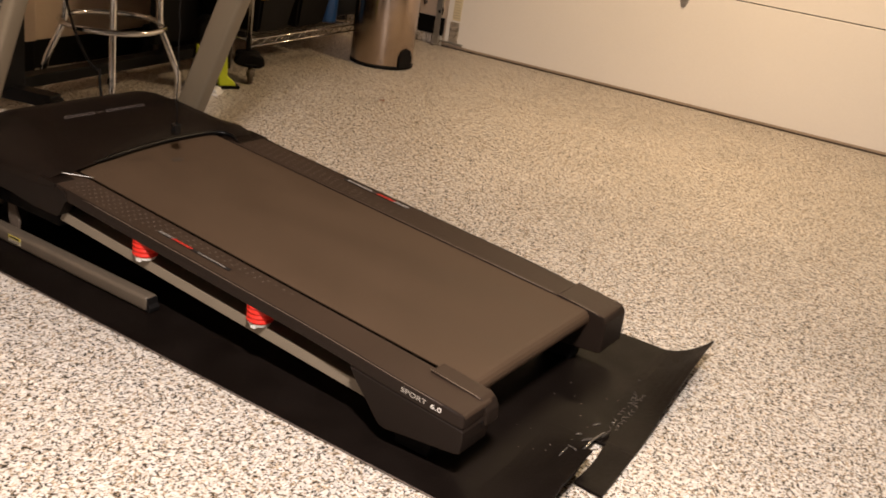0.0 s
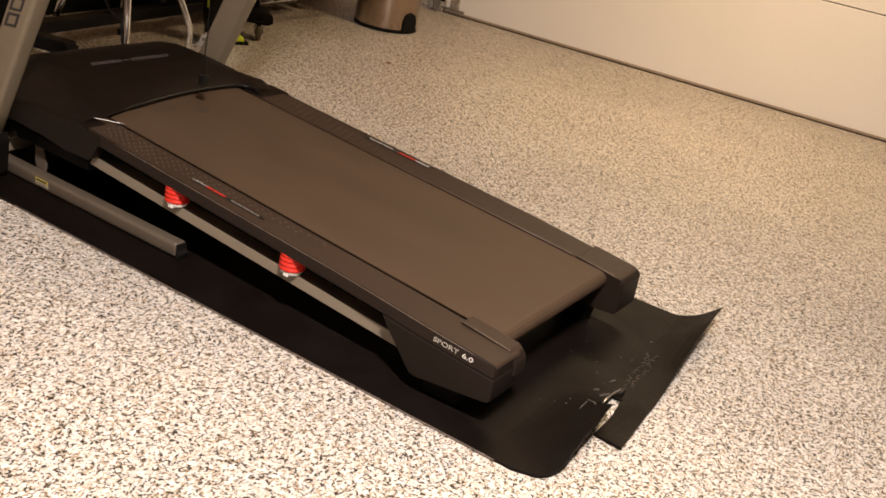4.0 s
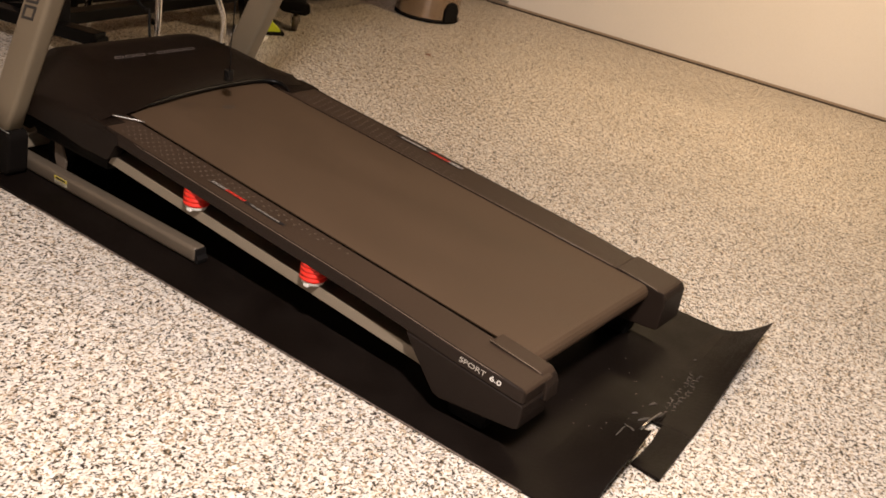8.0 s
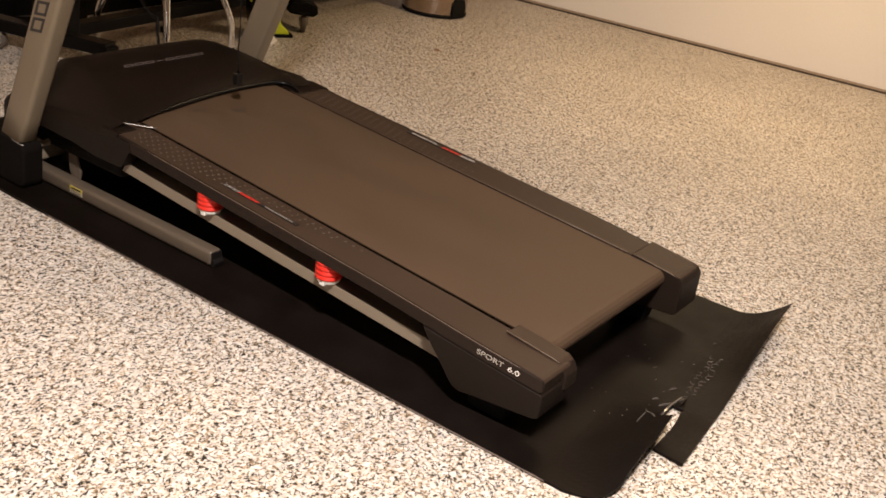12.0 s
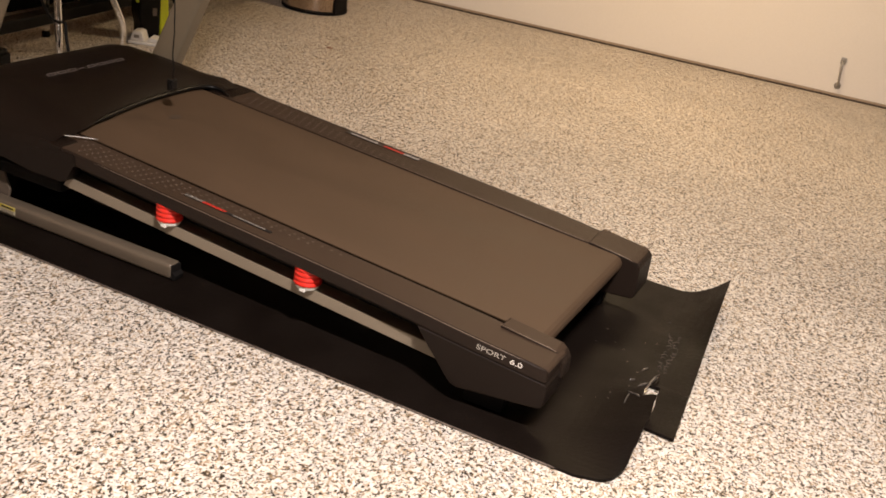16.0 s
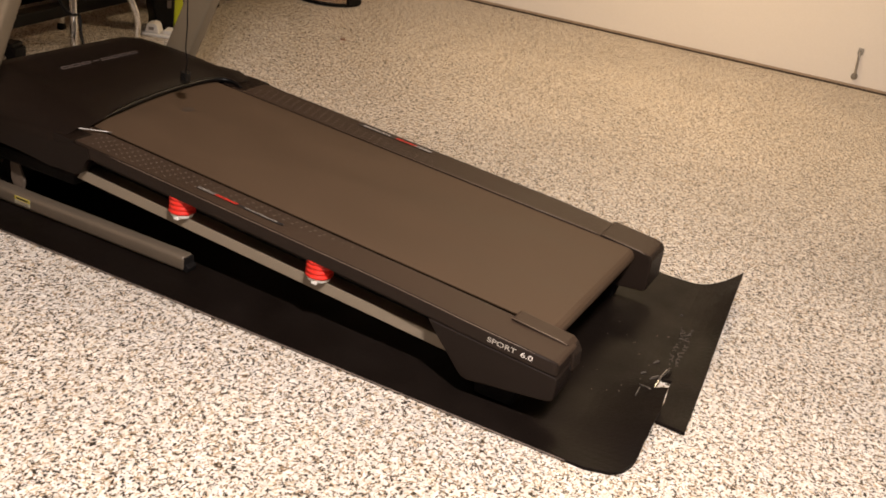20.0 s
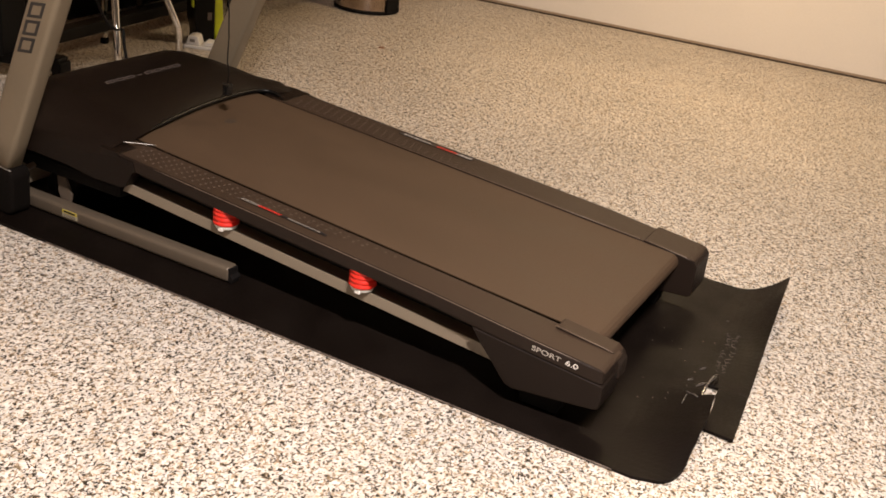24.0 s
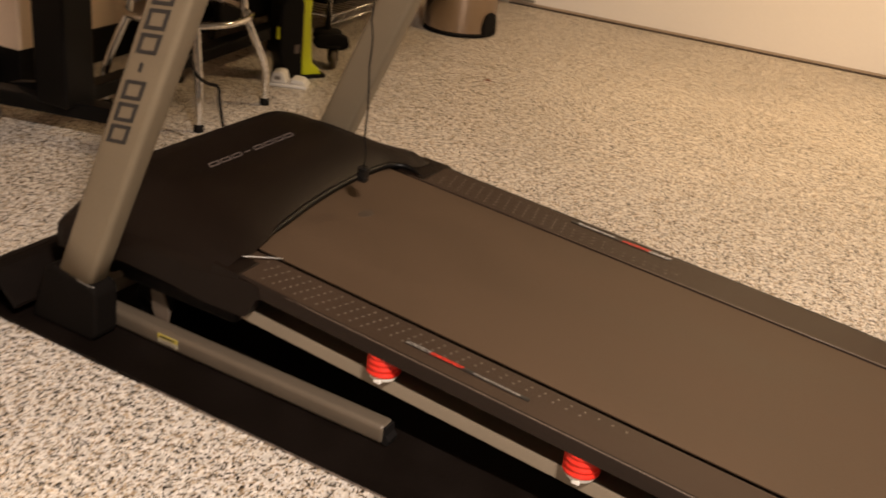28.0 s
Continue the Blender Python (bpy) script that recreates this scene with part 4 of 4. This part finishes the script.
# base tubes on the mat
for sgn in (-1, 1):
    y = YC + sgn * 0.310
    bt = part("base_tube", box(-1.42, -0.757, y - 0.018, y + 0.018, 0.009, 0.0460, 0.009, 4), M_TUBE, tm, "silver grey steel base tube", smooth=True)
    part("tube_plug", prism([(-0.765, 0.0125), (-0.765, 0.0425), (-0.7550, 0.0425), (-0.7535, 0.028), (-0.7465, 0.020), (-0.749, 0.009), (-0.7555, 0.009)], y - 0.0145, y + 0.0145, "y", 0.001), M_DARK, bt, "black plastic tube plug")
    if sgn < 0:
        lb = part("caution_label", box(-1.258, -1.210, y - 0.0189, y - 0.0183, 0.020, 0.039), shader("label_dull_yellow", (0.40, 0.36, 0.25), 0.5, bump=0), bt, "yellow and white caution label")
        part("label_band", box(-1.258, -1.210, y - 0.0196, y - 0.0191, 0.030, 0.039), shader("label_band_yellow", (0.45, 0.36, 0.05), 0.5, bump=0), lb)
        part("label_print", box(-1.252, -1.216, y - 0.0203, y - 0.0198, 0.0325, 0.0365), M_PRINT_DARK, lb)
        for i in range(2):
            part("label_print", box(-1.253, -1.215, y - 0.0196, y - 0.0191, 0.0222 + 0.0035 * i, 0.0235 + 0.0035 * i), M_PRINT_DIM, lb)
    # transport wheel and lift bracket
    yw = YC + sgn * 0.255
    wh = part("transport_wheel", lathe([(0.034, -0.014), (0.040, -0.010), (0.040, 0.010), (0.034, 0.014)], 24, Matrix.Translation((-1.335, yw, 0.052)) @ pose(0, 0, 0, 90)), M_DARK, tm, "black transport wheel", smooth=True)
    part("wheel_hub", lathe([(0.012, -0.015), (0.012, 0.015)], 14, Matrix.Translation((-1.335, yw, 0.052)) @ pose(0, 0, 0, 90)), M_DARK, wh, smooth=True)
    yb = YC + sgn * 0.290
    part("lift_bracket", prism([(-1.311, 0.112), (-1.292, 0.118), (-1.264, 0.062), (-1.270, 0.030), (-1.296, 0.030), (-1.308, 0.060)], yb - 0.003, yb + 0.003, "y", 0.001), M_WHEEL, tm, "silver steel lift bracket")
    part("pivot_plate", prism([(-1.436, 0.084), (-1.380, 0.118), (-1.370, 0.110), (-1.420, 0.078)], yb - 0.012, yb + 0.012, "y", 0.001), M_SILVER, tm, "silver steel pivot plate")
part("front_crossbar", box(-1.455, -1.415, YC - 0.34, YC + 0.34, 0.045, 0.095, 0.006), M_SILVER, tm, "silver steel cross tube")
part("motor_pan", box(-1.44, -1.10, YC - 0.30, YC + 0.30, 0.10, 0.135, 0.01), M_DARK, tm)

# ---- things along the west wall ----
# bar stool
SC = Vector((-2.20, 0.805, 0))
sl = thing("bar_stool", SC.x, SC.y, 0, label="chrome bar stool with a round foot ring and bent legs", category="stool")
a0 = -0.70
for k in range(4):
    a = a0 + k * math.pi / 2
    d = Vector((math.cos(a), math.sin(a), 0))
    pts = [d * 0.243 + Vector((0, 0, z)) for z in (0.012, 0.05, 0.105)] + [d * 0.231 + Vector((0, 0, 0.150)), d * 0.198 + Vector((0, 0, 0.23)), d * 0.174 + Vector((0, 0, 0.29)), d * 0.168 + Vector((0, 0, 0.34)), d * 0.162 + Vector((0, 0, 0.55)), d * 0.155 + Vector((0, 0, 0.72))]
    lg = part("leg", tube(smooth_path(pts, 5), 0.0125, 14), M_CHROME, sl, "chrome tubular leg", smooth=True)
    part("foot_tip", lathe([(0.014, 0), (0.016, 0.004), (0.015, 0.022), (0.013, 0.024)], 14, Matrix.Translation(d * 0.243)), M_DARK, lg, "black rubber foot tip", smooth=True)
part("foot_ring", tube([(0.188 * math.cos(t), 0.188 * math.sin(t), 0.30) for t in (2 * math.pi * k / 56 for k in range(56))], 0.0105, 12, True), M_CHROME, sl, "chrome foot ring", smooth=True)
part("seat", lathe([(0.15, 0.715), (0.185, 0.725), (0.190, 0.755), (0.175, 0.785), (0.10, 0.795)], 40), M_DARK, sl, "round black seat", smooth=True)

# mobile workbench: column, foot beams on casters, low stretcher, worktop
wb = thing("workbench", -2.235, 0.36, 0, label="black steel mobile workbench frame with a low stretcher", category="workbench")
part("column", box(-0.055, 0.055, -0.055, 0.055, 0.10, 0.90, 0.006, m=pose(0, 0, 0, 0, 0, 5)), M_STEELBLACK, wb, "black square steel column")
FB = pose(0, 0, 0, 0, 0, 17)
fb = part("foot_beam", box(-0.33, 0.215, -0.032, 0.032, 0.067, 0.112, 0.006, m=FB), M_STEELBLACK, wb, "black steel foot beam")
part("foot_end", box(0.190, 0.225, -0.034, 0.034, 0.0, 0.098, 0.006, m=FB), M_DARK, fb)
part("gusset", prism([(-0.20, 0.112), (-0.055, 0.112), (-0.055, 0.145)], -0.02, 0.02, "y"), M_STEELBLACK, fb)


def caster(parent, m, r=0.032, metal=M_GALV):
    """Swivel caster: plate, fork, tyre and hub."""
    c = part("caster", box(-0.028, 0.028, -0.024, 0.024, 2 * r + 0.006, 2 * r + 0.011, 0.001, m=m), metal, parent, "swivel caster")
    for s in (-1, 1):
        part("fork", prism([(-0.016, 2 * r + 0.006), (0.022, 2 * r + 0.006), (0.010, r - 0.008), (-0.008, r - 0.008)], s * 0.017 - 0.0015, s * 0.017 + 0.0015, "y"), metal, c).data.transform(m)
    part("tyre", lathe([(r - 0.006, -0.012), (r, -0.009), (r, 0.009), (r - 0.006, 0.012)], 22, m @ Matrix.Translation((0, 0, r)) @ pose(0, 0, 0, 90)), M_WHEEL, c, "grey rubber tyre", smooth=True)
    part("hub", lathe([(r * 0.55, -0.0135), (r * 0.55, 0.0135)], 16, m @ Matrix.Translation((0, 0, r)) @ pose(0, 0, 0, 90)), metal, c, smooth=True)
    return c


caster(wb, FB @ pose(-0.235, -0.01, 0, 0, 0, 20), 0.032)
# stretcher towards the shelf
STR = pose(-0.045, 0.157, 0, 0, 0, 97.1)
part("stretcher", box(-0.13, 1.06, -0.03, 0.03, 0.074, 0.118, 0.005, m=STR), M_STEELBLACK, wb, "long low black stretcher")
part("column", box(1.01, 1.11, -0.05, 0.05, 0.0, 0.90, 0.006, m=STR), M_STEELBLACK, wb)
part("side_panel", box(0.72, 1.16, 0.065, 0.095, 0.125, 0.90, 0.004, m=STR), M_STEELBLACK, wb, "black side panel")
# top is out of view, added to darken the floor by the wall
part("worktop", box(-0.35, 1.30, -0.30, 0.20, 0.90, 0.94, 0.006, m=STR), M_STEELBLACK, wb, "unseen dark worktop added to shade the floor")

# cable that loops down in front of the treadmill's hood
pts = [(-1.02, 0.02, 1.06), (-1.40, 0.04, 0.88), (-1.63, 0.14, 0.63), (-1.70, 0.23, 0.44), (-1.735, 0.315, 0.315), (-1.715, 0.335, 0.285), (-1.65, 0.285, 0.305), (-1.600, 0.250, 0.315), (-1.588, 0.243, 0.27), (-1.56, 0.24, 0.20), (-1.485, 0.24, 0.18)]
part("power_cable", tube(smooth_path(pts, 8), 0.0042, 8), M_DARK, tm, "black cable looping in front of the hood", smooth=True)

# wire shelf unit on casters
WS = thing("wire_shelf", rz=TURN, label="chrome wire shelf unit on black casters holding storage totes", category="shelf unit")
S0, S1, SU0, SU1 = 1.722, 2.87, -2.60, -2.060
for u in (SU0, SU1):
    for v in (S0, S1):
        po = part("post", tube([(u, v, 0.125), (u, v, 1.75)], 0.0125, 12), M_CHROME, WS, "chrome shelf post", smooth=True)
        c = caster(po, pose(u + 0.048, v - 0.036, 0, 0, 0, 127), 0.037, M_DARK)
        part("brake_arm", prism([(-0.070, 0.088), (-0.050, 0.072), (0.045, 0.066), (0.066, 0.080), (0.060, 0.112), (0.020, 0.126), (-0.050, 0.118)], -0.024, 0.024, "y", 0.006), M_DARK, c, "black caster brake arm").data.transform(pose(u + 0.030, v - 0.022, 0, 0, 0, 40))
        part("caster_bumper", lathe([(0.02, 0.095), (0.052, 0.10), (0.056, 0.112), (0.052, 0.125), (0.02, 0.13)], 24, Matrix.Translation((u, v, 0))), M_DARK, po, "black round bumper", smooth=True)
for z in (0.145, 0.70, 1.25, 1.7):
    sh = part("wire_deck", tube([(SU1, S0, z), (SU1, S1, z)], 0.0035, 8), M_CHROME, WS, "chrome wire shelf", smooth=True)
    for u, dz in ((SU1, 0.030), (SU0, 0), (SU0, 0.030)):
        part("edge_wire", tube([(u, S0, z + dz), (u, S1, z + dz)], 0.0033, 8), M_CHROME, sh, smooth=True)
    for v in (S0, S1):
        part("end_wire", tube([(SU0, v, z + 0.03), (SU1, v, z + 0.03)], 0.0033, 8), M_CHROME, sh, smooth=True)
    bm = bmesh.new()
    n = 26
    zig = [(SU1, S0 + (S1 - S0) * k / n, z + (0.030 if k % 2 else 0.0)) for k in range(n + 1)]
    part("truss_wire", tube(zig, 0.0024, 6), M_CHROME, sh, smooth=True)
    bm = bmesh.new()
    for k in range(33):
        v = S0 + 0.02 + (S1 - S0 - 0.04) * k / 32
        tube([(SU0, v, z + 0.033), (SU1, v, z + 0.033)], 0.0018, 5, bm=bm)
    tagged(part("deck_wires", bm, M_CHROME, sh), kind="stuff")


def tote(v0, v1):
    """Black storage tote with a yellow snap lid."""
    t = thing("storage_tote", rz=TURN, label="black plastic storage tote with a yellow snap lid", category="storage tote", group="totes on the wire shelf")
    zb, zt = 0.1805, 0.345
    bm = bmesh.new()
    lo = [(-2.52, v0 + 0.03), (-2.12, v0 + 0.03), (-2.12, v1 - 0.03), (-2.52, v1 - 0.03)]
    hi = [(-2.55, v0 + 0.01), (-2.09, v0 + 0.01), (-2.09, v1 - 0.01), (-2.55, v1 - 0.01)]
    a, b = [bm.verts.new((*p, zb)) for p in lo], [bm.verts.new((*p, zt)) for p in hi]
    bm.faces.new(a), bm.faces.new(b)
    for i in range(4):
        bm.faces.new((a[i], a[(i + 1) % 4], b[(i + 1) % 4], b[i]))
    bmesh.ops.recalc_face_normals(bm, faces=bm.faces)
    bmesh.ops.bevel(bm, geom=bm.edges[:], offset=0.012, segments=2, affect="EDGES")
    part("tote_body", bm, M_TOTE, t)
    lid = part("tote_lid", box(-2.565, -2.075, v0 - 0.005, v1 + 0.005, 0.338, 0.372, 0.008), M_LID, t, "yellow snap-on lid")
    for v in (v0 + 0.10, v1 - 0.10):
        part("lid_latch", box(-2.078, -2.066, v - 0.03, v + 0.03, 0.345, 0.385, 0.003), M_TOTE, lid, "black latch")
    part("lid_rib", box(-2.52, -2.12, v0 + 0.04, v1 - 0.04, 0.372, 0.382, 0.004), M_LID, lid)


tote(1.83, 2.11)
tote(2.125, 2.40)
# black box added where the back of the shelf lies in shade
bk = thing("storage_box", rz=TURN, label="low black box added to fill the dark beside the totes", category="storage box")
part("box_body", box(-2.56, -2.20, 2.52, 2.83, 0.1805, 0.40, 0.012), M_TOTE, bk)
part("box_lid", box(-2.57, -2.19, 2.51, 2.84, 0.40, 0.425, 0.006), M_TOTE, bk)
bj = thing("blue_bottle", rz=TURN, label="dark blue plastic bottle on the wire shelf", category="bottle")
part("bottle_body", lathe([(0.038, 0), (0.043, 0.01), (0.043, 0.20), (0.034, 0.25), (0.016, 0.28)], 28, Matrix.Translation((-2.15, 2.455, 0.1805))), M_BLUE, bj, smooth=True)
part("bottle_cap", lathe([(0.018, 0.0), (0.018, 0.03)], 18, Matrix.Translation((-2.15, 2.455, 0.4602))), M_WHITE, bj, smooth=True)

# lime and black cordless floor tool, standing on its foot
gt = thing("floor_tool", -2.13, 1.33, 0, label="lime green and black upright power tool standing by the shelf", category="power tool")
part("lime_frame", prism([(0.0, 0.012), (0.076, 0.012), (0.068, 0.030), (0.036, 0.056), (0.026, 0.20), (0.030, 0.72), (-0.006, 0.72), (-0.010, 0.20), (-0.006, 0.06)], -0.022, 0.022, "y", 0.006), M_LIME, gt, "lime green frame")
gt.matrix_world = pose(-2.155, 1.325, 0, 0, 0, 62)
part("sole", box(-0.02, 0.090, -0.026, 0.026, 0.0, 0.014, 0.003), M_DARK, gt, "black sole")
body = part("tool_body", prism([(-0.012, 0.030), (-0.010, 0.27), (-0.025, 0.30), (-0.070, 0.300), (-0.100, 0.27), (-0.100, 0.10), (-0.088, 0.055), (-0.088, 0.006), (-0.02, 0.006)], -0.045, 0.045, "y", 0.010, 3), M_STEELBLACK, gt, "black plastic body")
part("lime_badge", box(-0.106, -0.099, -0.040, -0.022, 0.150, 0.192, 0.002), M_LIME, body)
part("badge", box(-0.045, -0.028, -0.0465, -0.045, 0.10, 0.13), M_PRINT_DIM, body)
wg = thing("white_adapter", -2.13, 1.22, 0, 25, label="small white plastic charger lying on the floor", category="charger")
part("adapter_base", box(-0.060, 0.075, -0.040, 0.040, 0.0, 0.012, 0.004), M_WHITE, wg)
part("adapter_block", prism([(-0.052, 0.012), (0.006, 0.012), (-0.004, 0.046), (-0.020, 0.052), (-0.044, 0.046)], -0.034, 0.030, "y", 0.005), M_WHITE, wg)
part("adapter_plug", prism([(0.014, 0.012), (0.068, 0.012), (0.062, 0.026), (0.022, 0.030)], -0.028, 0.034, "y", 0.004), M_WHITE, wg)
part("adapter_mark", box(-0.036, -0.016, -0.0354, -0.0342, 0.024, 0.036), M_PRINT2, wg)

# stainless bin
tb = thing("trash_can", -2.137, 2.471, 0, 22, label="brushed stainless steel trash can with a black base and wheel", category="trash can")
part("can_body", lathe([(0.158, 0.016), (0.160, 0.02), (0.160, 0.62), (0.157, 0.625)], 64), M_STEEL, tb, "brushed stainless steel shell", smooth=True)
part("can_base", lathe([(0.150, 0.0), (0.162, 0.003), (0.163, 0.017), (0.158, 0.019)], 64), M_DARK, tb, "black plastic base ring", smooth=True)
part("can_lid", lathe([(0.162, 0.625), (0.164, 0.64), (0.13, 0.665), (0.02, 0.672)], 64), M_DARK, tb, smooth=True)
part("wheel_housing", prism([(-0.045, 0.012), (0.045, 0.012), (0.046, 0.065), (0.030, 0.098), (0.0, 0.110), (-0.030, 0.098), (-0.046, 0.065)], -0.166, -0.146, "y", 0.004), M_DARK, tb, "black wheel housing").data.transform(pose(0, 0, 0, 0, 0, 60))

# dry leaf
lf = thing("dry_leaf", -1.661, 1.834, 0.001, 30, label="small dry reddish-brown leaf on the floor", category="leaf")
g = [[(0.0135 * (i / 4 - 0.5) * 2, 0.0085 * (j / 3 - 0.5) * 2 * math.sqrt(max(0.02, 1 - (i / 2 - 1) ** 2)), 0.003 + 0.004 * (j / 3 - 0.5) ** 2 + 0.002 * math.sin(i)) for j in range(4)] for i in range(5)]
part("leaf_blade", sheet(g, 0.0008), M_LEAF, lf)

# weights by the west wall
wp_ = thing("weight_plate", -2.17, -0.255, 0.19, label="large black bumper plate standing on its rim", category="weight plate")
wp_.matrix_world = pose(-2.24, -0.25, 0.19, 0, 0, 50)
part("plate_disc", lathe([(0.03, -0.022), (0.10, -0.020), (0.11, -0.030), (0.176, -0.032), (0.19, -0.026), (0.19, 0.026), (0.176, 0.032), (0.11, 0.030), (0.10, 0.020), (0.03, 0.022)], 48, pose(0, 0, 0, 90)), M_CAST, wp_, smooth=False)
part("hub_ring", lathe([(0.026, -0.024), (0.040, -0.024), (0.040, 0.024), (0.026, 0.024)], 24, pose(0, 0, 0, 90)), M_GALV, wp_, smooth=True)
wt = thing("weight_tree", -2.500, 0.235, 0, -74, label="black weight storage post with a steel peg and small plates", category="weight rack")
part("post", box(-0.026, 0.026, -0.026, 0.026, 0.1125, 1.0, 0.005), M_STEELBLACK, wt)
part("peg", tube([(0.02, 0.0, 0.235), (0.175, -0.02, 0.205)], 0.024, 18), M_GALV, wt, "dull steel peg", smooth=False)
pm = Matrix.Translation((0.072, 0.0, 0.230)) @ pose(0, 0, 0, 0, 98)
part("small_plate", lathe([(0.02, -0.052), (0.036, -0.048), (0.045, -0.034), (0.047, 0.0), (0.045, 0.034), (0.036, 0.048), (0.02, 0.052)], 32, pm), M_CAST, wt, "small black iron plate", smooth=True)
